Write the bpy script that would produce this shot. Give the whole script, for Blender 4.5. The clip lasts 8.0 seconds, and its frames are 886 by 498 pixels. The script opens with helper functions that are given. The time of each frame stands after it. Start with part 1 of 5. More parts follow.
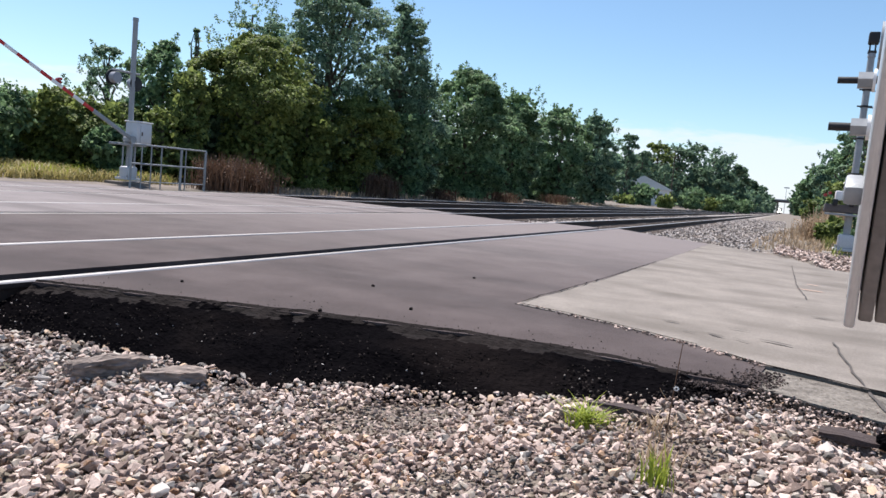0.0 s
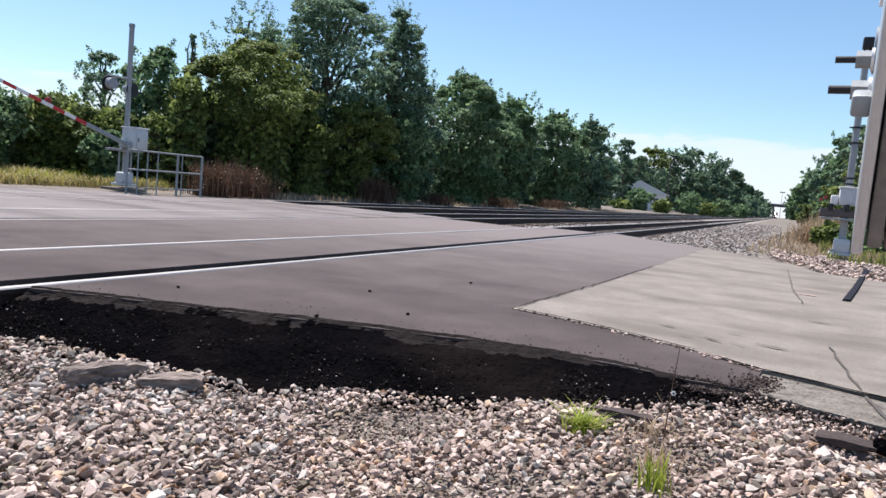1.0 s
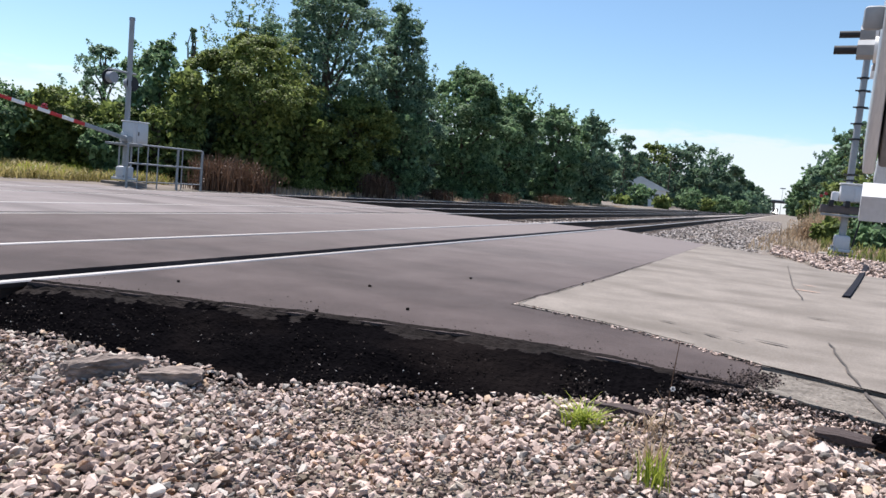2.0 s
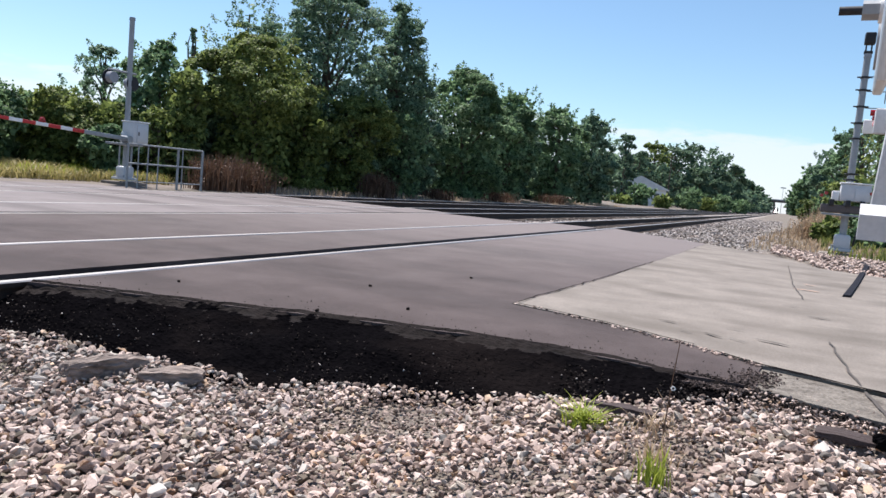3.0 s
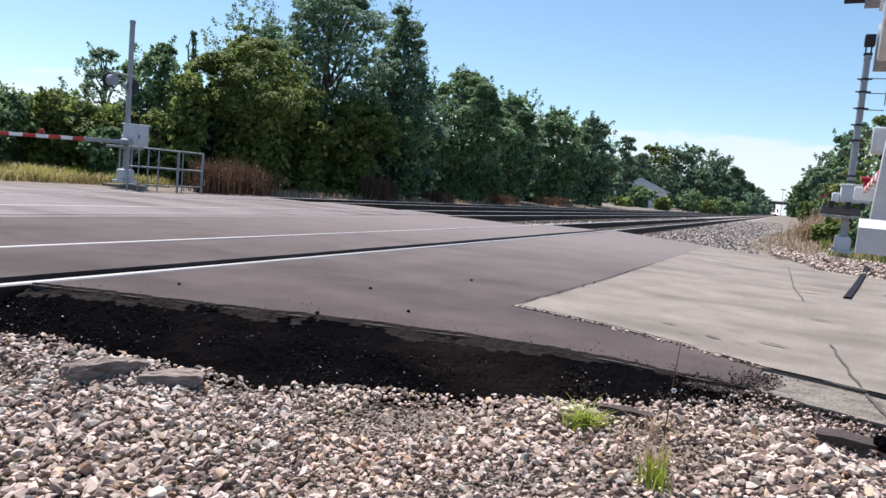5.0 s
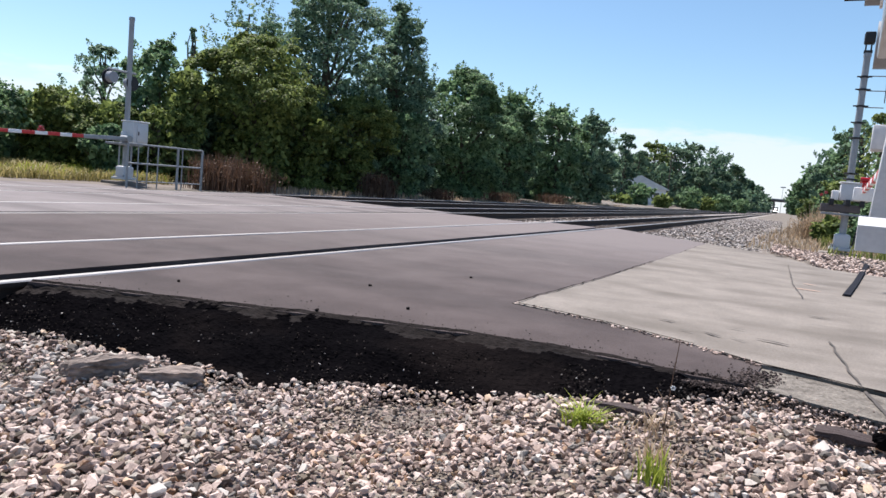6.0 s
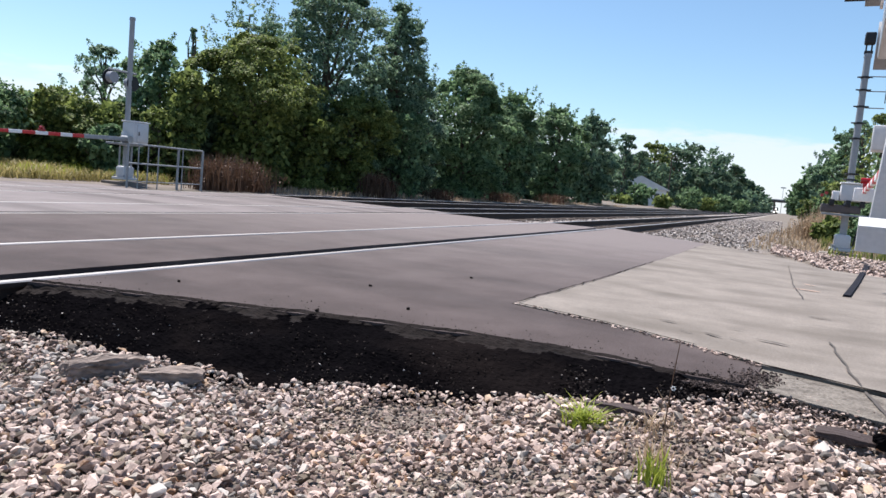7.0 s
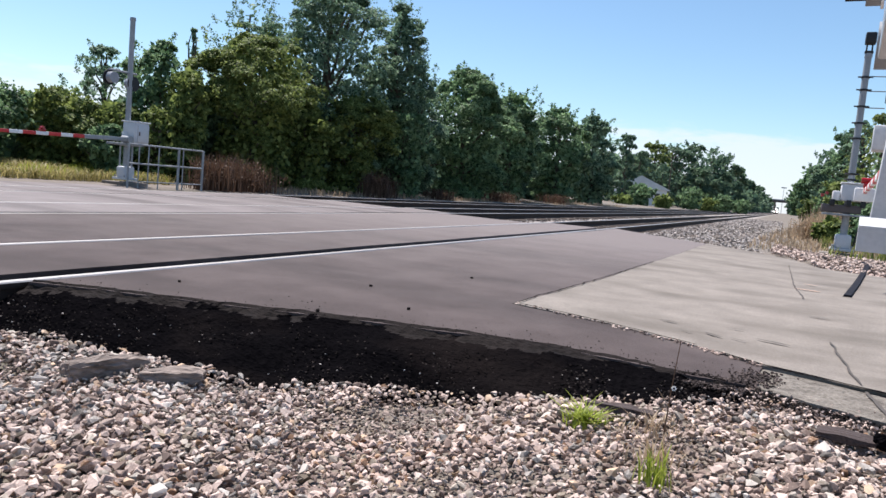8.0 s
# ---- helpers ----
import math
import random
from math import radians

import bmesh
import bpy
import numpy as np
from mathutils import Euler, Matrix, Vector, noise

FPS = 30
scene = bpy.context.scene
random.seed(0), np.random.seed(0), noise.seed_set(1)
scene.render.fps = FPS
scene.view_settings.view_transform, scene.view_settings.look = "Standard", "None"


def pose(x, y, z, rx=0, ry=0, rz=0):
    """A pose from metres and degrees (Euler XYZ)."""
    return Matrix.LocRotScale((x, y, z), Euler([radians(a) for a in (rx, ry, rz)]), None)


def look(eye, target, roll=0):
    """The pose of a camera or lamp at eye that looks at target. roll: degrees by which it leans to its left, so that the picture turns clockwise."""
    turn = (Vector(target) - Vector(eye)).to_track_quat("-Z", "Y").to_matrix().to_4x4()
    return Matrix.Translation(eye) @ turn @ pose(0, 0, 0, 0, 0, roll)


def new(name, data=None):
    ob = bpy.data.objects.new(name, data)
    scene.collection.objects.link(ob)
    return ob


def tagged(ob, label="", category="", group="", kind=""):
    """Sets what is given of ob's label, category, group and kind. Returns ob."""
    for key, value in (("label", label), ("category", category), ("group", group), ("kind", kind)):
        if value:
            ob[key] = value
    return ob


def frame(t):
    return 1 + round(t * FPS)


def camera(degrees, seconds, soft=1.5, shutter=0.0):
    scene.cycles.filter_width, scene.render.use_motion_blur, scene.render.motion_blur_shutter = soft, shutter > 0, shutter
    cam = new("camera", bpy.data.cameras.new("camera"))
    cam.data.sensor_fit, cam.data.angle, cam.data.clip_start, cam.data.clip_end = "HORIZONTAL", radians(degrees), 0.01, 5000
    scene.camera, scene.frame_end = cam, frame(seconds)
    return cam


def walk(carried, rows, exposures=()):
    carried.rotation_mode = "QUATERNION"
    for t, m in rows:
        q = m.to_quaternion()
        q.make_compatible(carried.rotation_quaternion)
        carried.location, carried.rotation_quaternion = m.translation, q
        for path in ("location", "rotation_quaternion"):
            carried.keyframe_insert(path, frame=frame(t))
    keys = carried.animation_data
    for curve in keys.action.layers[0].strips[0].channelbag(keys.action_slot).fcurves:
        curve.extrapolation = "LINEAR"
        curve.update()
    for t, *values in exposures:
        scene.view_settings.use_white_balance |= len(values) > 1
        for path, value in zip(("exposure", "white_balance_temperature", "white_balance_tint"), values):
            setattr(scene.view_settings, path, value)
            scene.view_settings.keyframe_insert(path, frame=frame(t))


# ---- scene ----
# World: +Y runs along the tracks towards the oncoming train, +X away from the tracks, z = 0 at the road surface.
EYE = 0.78
cam = camera(62.57, 8.0, soft=1.5)
walk(cam, [
    (0, pose(0, 0, EYE, 84.772, -5.165, 25.274)),
    (0.5, pose(0, 0, EYE, 84.706, -5.121, 25.091)),
    (1, pose(0, 0, EYE, 85.200, -5.051, 25.006)),
    (1.5, pose(0, 0, EYE, 84.893, -5.261, 25.025)),
    (3, pose(0, 0, EYE, 84.789, -5.181, 25.050)),
    (3.5, pose(0, 0, EYE, 84.787, -5.179, 25.064)),
    (4, pose(0, 0, EYE, 84.788, -5.180, 25.058)),
    (4.5, pose(0, 0, EYE, 85.041, -5.087, 25.085)),
    (6, pose(0, 0, EYE, 84.760, -5.152, 25.037)),
    (6.5, pose(0, 0, EYE, 84.779, -5.178, 25.058)),
    (7, pose(0, 0, EYE, 84.782, -5.180, 25.061)),
    (7.5, pose(0, 0, EYE, 84.786, -5.172, 25.076)),
    (8, pose(0, 0, EYE, 84.784, -5.161, 25.094)),
], exposures=[(0, 0.66, 6240, 13), (8, 0.66, 6240, 13)])

# ---------------------------------------------------------------- light
SUN_EL, SUN_AZ = 66.0, -62.0  # the azimuth is counted from +Y towards +X
sun_to = Vector((math.sin(radians(SUN_AZ)) * math.cos(radians(SUN_EL)),
                 math.cos(radians(SUN_AZ)) * math.cos(radians(SUN_EL)), math.sin(radians(SUN_EL))))
sun = new("sun", bpy.data.lights.new("sun", "SUN"))
sun.data.energy, sun.data.angle, sun.data.color = 5.3, radians(0.53), (1.0, 0.93, 0.84)
sun.matrix_world = look(sun_to * 50, (0, 0, 0))


def build_world():
    w = bpy.data.worlds.new("summer_sky")
    scene.world = w
    w.use_nodes = True
    n, l = w.node_tree.nodes, w.node_tree.links
    bg = n["Background"]
    sky = n.new("ShaderNodeTexSky")
    sky.sky_type, sky.sun_disc = "NISHITA", False
    sky.sun_elevation, sky.sun_rotation = radians(SUN_EL), radians(SUN_AZ)
    sky.air_density, sky.dust_density, sky.ozone_density = 1.0, 0.25, 2.2
    co = n.new("ShaderNodeTexCoord")
    sep = n.new("ShaderNodeSeparateXYZ")
    l.new(co.outputs["Generated"], sep.inputs[0])
    # cloud banks low over the horizon, thinning upwards
    mp = n.new("ShaderNodeMapping")
    mp.inputs["Scale"].default_value = (1.0, 1.0, 4.5)
    mp.inputs["Location"].default_value = (0.35, 0.1, 0.0)
    l.new(co.outputs["Generated"], mp.inputs[0])
    nz = n.new("ShaderNodeTexNoise")
    nz.inputs["Scale"].default_value, nz.inputs["Detail"].default_value, nz.inputs["Roughness"].default_value = 3.4, 8, 0.58
    l.new(mp.outputs[0], nz.inputs["Vector"])
    band = n.new("ShaderNodeMapRange")
    band.inputs["From Min"].default_value, band.inputs["From Max"].default_value = 0.060, 0.140
    band.inputs["To Min"].default_value, band.inputs["To Max"].default_value = 0.18, -0.17
    l.new(sep.outputs["Z"], band.inputs["Value"])
    add = n.new("ShaderNodeMath")
    add.operation = "ADD"
    l.new(nz.outputs["Fac"], add.inputs[0])
    l.new(band.outputs[0], add.inputs[1])
    rmp = n.new("ShaderNodeMapRange")
    rmp.interpolation_type = "SMOOTHSTEP"
    rmp.inputs["From Min"].default_value, rmp.inputs["From Max"].default_value = 0.53, 0.63
    rmp.inputs["To Max"].default_value = 0.72
    l.new(add.outputs[0], rmp.inputs["Value"])
    mix = n.new("ShaderNodeMix")
    mix.data_type = "RGBA"
    l.new(rmp.outputs[0], mix.inputs["Factor"])
    tone = n.new("ShaderNodeMix")
    tone.data_type, tone.blend_type = "RGBA", "MULTIPLY"
    tone.inputs["Factor"].default_value = 1.0
    tone.inputs["B"].default_value = (0.95, 1.035, 1.02, 1)
    l.new(sky.outputs[0], tone.inputs["A"])
    l.new(tone.outputs["Result"], mix.inputs["A"])
    mix.inputs["B"].default_value = (6.3, 6.7, 7.2, 1)
    l.new(mix.outputs["Result"], bg.inputs["Color"])
    bg.inputs["Strength"].default_value = 0.093


build_world()


# ---------------------------------------------------------------- materials
def surf(name, dark, light, scale=8.0, rough=0.8, bump=0.3, fine=90.0, stain=None, stain_scale=1.2, stain_amount=0.5,
         metal=0.0, stretch=(1, 1, 1), per_object=0.0, per_island=0.0, bump_scale=0.01, spec=0.5, far_sheen=None, stain_stretch=None):
    """A surface with coarse variation, fine grain, optional stains of its own and relief."""
    m = bpy.data.materials.new(name)
    m.use_nodes = True
    n, l = m.node_tree.nodes, m.node_tree.links
    b = n["Principled BSDF"]
    co = n.new("ShaderNodeTexCoord")
    mp = n.new("ShaderNodeMapping")
    mp.inputs["Scale"].default_value = stretch
    l.new(co.outputs["Object"], mp.inputs[0])
    a = n.new("ShaderNodeTexNoise")
    a.inputs["Scale"].default_value, a.inputs["Detail"].default_value, a.inputs["Roughness"].default_value = scale, 6, 0.6
    l.new(mp.outputs[0], a.inputs["Vector"])
    f = n.new("ShaderNodeTexNoise")
    f.inputs["Scale"].default_value, f.inputs["Detail"].default_value = fine, 3
    l.new(mp.outputs[0], f.inputs["Vector"])
    addn = n.new("ShaderNodeMath")
    addn.operation = "MULTIPLY_ADD"
    l.new(f.outputs["Fac"], addn.inputs[0])
    addn.inputs[1].default_value = 0.55
    half = n.new("ShaderNodeMath")
    half.operation = "MULTIPLY"
    half.inputs[1].default_value = 0.5
    l.new(a.outputs["Fac"], half.inputs[0])
    l.new(half.outputs[0], addn.inputs[2])
    value = addn.outputs[0]
    if per_object or per_island:
        src = n.new("ShaderNodeObjectInfo").outputs["Random"] if per_object else n.new("ShaderNodeNewGeometry").outputs["Random Per Island"]
        pm = n.new("ShaderNodeMath")
        pm.operation = "MULTIPLY_ADD"
        l.new(src, pm.inputs[0])
        k = per_object or per_island
        pm.inputs[1].default_value = k
        sh = n.new("ShaderNodeMath")
        sh.operation = "SUBTRACT"
        l.new(value, sh.inputs[0])
        sh.inputs[1].default_value = k / 2
        l.new(sh.outputs[0], pm.inputs[2])
        value = pm.outputs[0]
    r = n.new("ShaderNodeValToRGB")
    r.color_ramp.elements[0].position, r.color_ramp.elements[1].position = 0.3, 0.75
    r.color_ramp.elements[0].color, r.color_ramp.elements[1].color = (*dark, 1), (*light, 1)
    l.new(value, r.inputs[0])
    col = r.outputs[0]
    if stain:
        s = n.new("ShaderNodeTexNoise")
        s.inputs["Scale"].default_value, s.inputs["Detail"].default_value = stain_scale, 5
        ms = n.new("ShaderNodeMapping")
        ms.inputs["Scale"].default_value = stain_stretch or stretch
        l.new(co.outputs["Object"], ms.inputs[0])
        l.new(ms.outputs[0], s.inputs["Vector"])
        sr = n.new("ShaderNodeMapRange")
        sr.inputs["From Min"].default_value, sr.inputs["From Max"].default_value = 0.48, 0.68
        sr.inputs["To Max"].default_value = stain_amount
        l.new(s.outputs["Fac"], sr.inputs["Value"])
        mx = n.new("ShaderNodeMix")
        mx.data_type = "RGBA"
        l.new(sr.outputs[0], mx.inputs["Factor"])
        l.new(col, mx.inputs["A"])
        mx.inputs["B"].default_value = (*stain, 1)
        col = mx.outputs["Result"]
    if far_sheen:
        # far sheen painted into the colour, paler along +Y with a ragged onset: from, to, amount, colour
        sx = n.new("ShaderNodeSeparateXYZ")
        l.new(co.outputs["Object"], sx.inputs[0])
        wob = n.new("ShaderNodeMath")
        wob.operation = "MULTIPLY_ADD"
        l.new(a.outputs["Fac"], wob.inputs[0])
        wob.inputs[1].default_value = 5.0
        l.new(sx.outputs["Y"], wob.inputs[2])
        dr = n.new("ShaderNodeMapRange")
        dr.inputs["From Min"].default_value, dr.inputs["From Max"].default_value, dr.inputs["To Max"].default_value = far_sheen[0] + 2.5, far_sheen[1] + 2.5, far_sheen[2]
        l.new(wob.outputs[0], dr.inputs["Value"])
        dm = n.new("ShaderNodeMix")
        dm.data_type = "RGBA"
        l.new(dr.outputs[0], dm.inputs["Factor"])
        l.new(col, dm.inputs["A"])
        dm.inputs["B"].default_value = (*far_sheen[3], 1)
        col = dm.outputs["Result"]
    l.new(col, b.inputs["Base Color"])
    b.inputs["Roughness"].default_value, b.inputs["Metallic"].default_value = rough, metal
    b.inputs["Specular IOR Level"].default_value = spec
    if bump:
        bp = n.new("ShaderNodeBump")
        bp.inputs["Strength"].default_value, bp.inputs["Distance"].default_value = bump, bump_scale
        l.new(addn.outputs[0], bp.inputs["Height"])
        l.new(bp.outputs[0], b.inputs["Normal"])
    return m


def leaf_mat(name, dark, light, through_light=0.4, rough=0.5):
    m = bpy.data.materials.new(name)
    m.use_nodes = True
    n, l = m.node_tree.nodes, m.node_tree.links
    b = n["Principled BSDF"]
    out = n["Material Output"]
    g = n.new("ShaderNodeNewGeometry")
    co = n.new("ShaderNodeTexCoord")
    nz = n.new("ShaderNodeTexNoise")
    nz.inputs["Scale"].default_value, nz.inputs["Detail"].default_value = 0.9, 3
    l.new(co.outputs["Object"], nz.inputs["Vector"])
    ad = n.new("ShaderNodeMath")
    ad.operation = "MULTIPLY_ADD"
    l.new(g.outputs["Random Per Island"], ad.inputs[0])
    ad.inputs[1].default_value = 0.55
    sc = n.new("ShaderNodeMath")
    sc.operation = "MULTIPLY"
    sc.inputs[1].default_value = 0.5
    l.new(nz.outputs["Fac"], sc.inputs[0])
    l.new(sc.outputs[0], ad.inputs[2])
    r = n.new("ShaderNodeValToRGB")
    r.color_ramp.elements[0].position, r.color_ramp.elements[1].position = 0.2, 0.8
    r.color_ramp.elements[0].color, r.color_ramp.elements[1].color = (*dark, 1), (*light, 1)
    l.new(ad.outputs[0], r.inputs[0])
    l.new(r.outputs[0], b.inputs["Base Color"])
    b.inputs["Roughness"].default_value = rough
    b.inputs["Specular IOR Level"].default_value = 0.22
    tr = n.new("ShaderNodeBsdfTranslucent")
    l.new(r.outputs[0], tr.inputs["Color"])
    mx = n.new("ShaderNodeMixShader")
    mx.inputs[0].default_value = through_light
    l.new(b.outputs[0], mx.inputs[1])
    l.new(tr.outputs[0], mx.inputs[2])
    l.new(mx.outputs[0], out.inputs["Surface"])
    return m


def glow(name, color, strength):
    m = bpy.data.materials.new(name)
    m.use_nodes = True
    b = m.node_tree.nodes["Principled BSDF"]
    b.inputs["Base Color"].default_value = (*color, 1)
    b.inputs["Emission Color"].default_value, b.inputs["Emission Strength"].default_value = (*color, 1), strength
    return m


M_ASPHALT = surf("worn_asphalt", (0.110, 0.093, 0.090), (0.215, 0.188, 0.185), 2.0, 0.80, 0.8, 140, (0.062, 0.051, 0.049), 1.0, 0.75, bump_scale=0.006, spec=0.35, stain_stretch=(0.14, 0.9, 1))
# brown asphalt that pales along +Y, a grazing sheen put into its colour
M_ASPHALT_BROWN = surf("brown_oily_asphalt", (0.034, 0.025, 0.0235), (0.090, 0.069, 0.066), 1.6, 0.85, 0.9, 120, (0.022, 0.016, 0.0155), 1.0, 0.8, bump_scale=0.007, spec=0.25, stain_stretch=(0.16, 0.8, 1), far_sheen=(3.5, 13.0, 0.8, (0.185, 0.160, 0.155)))
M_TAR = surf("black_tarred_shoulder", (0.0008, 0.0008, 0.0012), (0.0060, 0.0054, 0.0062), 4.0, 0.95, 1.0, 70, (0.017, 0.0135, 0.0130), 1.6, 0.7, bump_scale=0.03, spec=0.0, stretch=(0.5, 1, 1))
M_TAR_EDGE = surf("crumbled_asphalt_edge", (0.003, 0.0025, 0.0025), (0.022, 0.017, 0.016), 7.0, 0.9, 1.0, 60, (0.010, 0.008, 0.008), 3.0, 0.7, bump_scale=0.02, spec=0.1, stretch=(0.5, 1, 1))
M_CONCRETE = surf("weathered_concrete", (0.125, 0.109, 0.095), (0.275, 0.244, 0.214), 2.6, 0.9, 0.8, 90, (0.110, 0.095, 0.080), 1.2, 0.75, bump_scale=0.006, spec=0.3, stain_stretch=(0.7, 1.2, 1))
M_OLDPAVE = surf("crumbling_old_paving", (0.060, 0.052, 0.045), (0.300, 0.270, 0.235), 16.0, 0.95, 1.0, 70, (0.055, 0.046, 0.040), 5.0, 0.75, bump_scale=0.02, spec=0.2)
M_EARTH = surf("dusty_earth", (0.10, 0.083, 0.07), (0.22, 0.185, 0.155), 1.5, 0.95, 0.8, 40, (0.07, 0.075, 0.04), 0.2, 0.6, bump_scale=0.03)
M_STONE = surf("ballast_stone", (0.150, 0.113, 0.097), (0.60, 0.480, 0.420), 14, 0.95, 0.5, 120, (0.50, 0.36, 0.30), 1.6, 0.35, per_island=0.62, bump_scale=0.003, spec=0.15)
M_STONE_ONE = surf("single_ballast_stone", (0.150, 0.113, 0.097), (0.60, 0.480, 0.420), 0.3, 0.95, 0.5, 2.6, (0.50, 0.36, 0.30), 1.6, 0.35, per_object=0.62, bump_scale=0.1, spec=0.15)
M_STONE_GREY = surf("grey_ballast_stone", (0.085, 0.076, 0.072), (0.46, 0.42, 0.395), 14, 0.95, 0.5, 120, (0.30, 0.22, 0.17), 1.6, 0.4, per_island=0.85, bump_scale=0.003, spec=0.15)
M_STONE_MIX = surf("greenish_grey_stone", (0.105, 0.094, 0.086), (0.50, 0.455, 0.415), 20, 0.95, 0.6, 120, (0.40, 0.29, 0.17), 1.3, 0.55, per_island=0.7, bump_scale=0.003, spec=0.15)
M_STONE_TAN = surf("tan_ballast_stone", (0.150, 0.092, 0.060), (0.56, 0.415, 0.300), 14, 0.95, 0.5, 120, (0.40, 0.22, 0.13), 1.6, 0.45, per_island=0.85, bump_scale=0.003, spec=0.15)
M_STONE_DARK = surf("tarred_stone", (0.003, 0.0025, 0.0025), (0.035, 0.028, 0.026), 14, 0.9, 0.5, 120, per_island=0.6, bump_scale=0.004, spec=0.05)
M_ASPHALT_CRUMB = surf("asphalt_crumb", (0.020, 0.015, 0.014), (0.11, 0.086, 0.080), 14, 0.9, 0.5, 120, per_island=0.6, bump_scale=0.003, spec=0.15)
M_RUBBLE = surf("brown_rubble", (0.06, 0.045, 0.038), (0.34, 0.265, 0.225), 14, 0.95, 0.5, 120, (0.16, 0.11, 0.08), 1.6, 0.5, per_island=0.8, bump_scale=0.003, spec=0.15)
M_RAIL = surf("rusty_rail_steel", (0.016, 0.011, 0.010), (0.045, 0.029, 0.023), 5, 0.75, 0.3, 80, metal=0.3)
M_RAILTOP = surf("polished_rail_head", (0.42, 0.385, 0.355), (0.54, 0.50, 0.465), 3, 0.46, 0.05, 60, metal=1.0, stretch=(1, 0.1, 1))
M_TIE = surf("creosoted_timber", (0.025, 0.018, 0.014), (0.09, 0.065, 0.05), 6, 0.85, 0.6, 60, stretch=(0.3, 1, 1), per_object=0.3)
M_GALV = surf("galvanised_steel", (0.22, 0.235, 0.25), (0.34, 0.355, 0.37), 7, 0.5, 0.1, 60, (0.19, 0.195, 0.20), 2, 0.4, metal=0.2)
M_PAINT = surf("grey_enamel_paint", (0.46, 0.47, 0.49), (0.60, 0.61, 0.63), 4, 0.45, 0.08, 70, (0.48, 0.47, 0.45), 2.4, 0.35)
M_WHITE = surf("white_paint", (0.72, 0.72, 0.72), (0.84, 0.84, 0.83), 4, 0.5, 0.08, 70, (0.6, 0.58, 0.55), 2.4, 0.3)
M_RED = surf("red_reflective_tape", (0.42, 0.015, 0.018), (0.58, 0.03, 0.03), 6, 0.45, 0.05, 70)
M_BLACK = surf("black_paint", (0.006, 0.006, 0.008), (0.018, 0.018, 0.021), 6, 0.6, 0.1, 70)
# bluish black of the strip that stands in for a cast shadow
M_SHADOW_STRIP = surf("shadow_strip_black", (0.010, 0.010, 0.014), (0.024, 0.025, 0.033), 6, 0.9, 0.1, 70, spec=0.1)
M_DARKBOX = surf("dark_brown_steel", (0.06, 0.05, 0.048), (0.13, 0.105, 0.10), 6, 0.6, 0.2, 70)
M_LENS = surf("red_lens", (0.22, 0.005, 0.009), (0.36, 0.012, 0.014), 9, 0.15, 0.02, 40)
M_LENS_BACK = surf("grey_lamp_back", (0.20, 0.21, 0.24), (0.30, 0.31, 0.34), 9, 0.4, 0.02, 40)
M_BARK = surf("bark", (0.05, 0.04, 0.03), (0.14, 0.11, 0.085), 6, 0.95, 0.8, 40, stretch=(1, 1, 0.2))
M_LEAF = leaf_mat("green_leaves", (0.019, 0.050, 0.022), (0.275, 0.410, 0.205), 0.42, 0.6)
M_LEAF_YEL = leaf_mat("yellowing_leaves", (0.024, 0.050, 0.012), (0.300, 0.360, 0.110), 0.44, 0.6)
M_LEAF_BLUE = leaf_mat("bluish_green_leaves", (0.018, 0.048, 0.030), (0.300, 0.435, 0.270), 0.40, 0.6)
# lower contrast and bluer: haze over the distant wood put into the leaf colour
M_LEAF_HAZE = leaf_mat("hazy_far_leaves", (0.034, 0.074, 0.056), (0.215, 0.315, 0.185), 0.42, 0.6)
M_GRASS = leaf_mat("fresh_grass", (0.14, 0.19, 0.022), (0.42, 0.47, 0.075))
M_DRY_GREEN = leaf_mat("yellow_green_grass", (0.15, 0.13, 0.040), (0.42, 0.355, 0.150))
M_OLIVE = leaf_mat("olive_grass", (0.08, 0.10, 0.022), (0.30, 0.32, 0.09))
M_DRY = leaf_mat("dry_grass", (0.26, 0.185, 0.115), (0.56, 0.425, 0.29))
M_RUST_WEED = leaf_mat("dead_brown_weeds", (0.050, 0.030, 0.021), (0.19, 0.112, 0.072), 0.25)
M_SIDING = surf("pale_house_siding", (0.62, 0.64, 0.66), (0.74, 0.76, 0.78), 2, 0.7, 0.1, 40)
M_ROOF = surf("pale_roof_shingles", (0.48, 0.51, 0.52), (0.60, 0.63, 0.64), 3, 0.8, 0.3, 30)
M_GLASS = surf("dark_window_glass", (0.02, 0.025, 0.03), (0.04, 0.05, 0.06), 3, 0.1, 0.0, 30)
M_HEADLIGHT = glow("train_headlight", (1.0, 0.95, 0.85), 120)
M_WEIGHT = surf("dull_cast_weight", (0.13, 0.115, 0.105), (0.24, 0.215, 0.20), 5, 0.7, 0.2, 60, (0.10, 0.08, 0.07), 3, 0.5, metal=0.1)
M_ALU = surf("brushed_aluminium", (0.50, 0.505, 0.51), (0.66, 0.665, 0.67), 3, 0.42, 0.06, 90, (0.40, 0.40, 0.40), 2, 0.4, metal=0.5, stretch=(4, 4, 0.6))


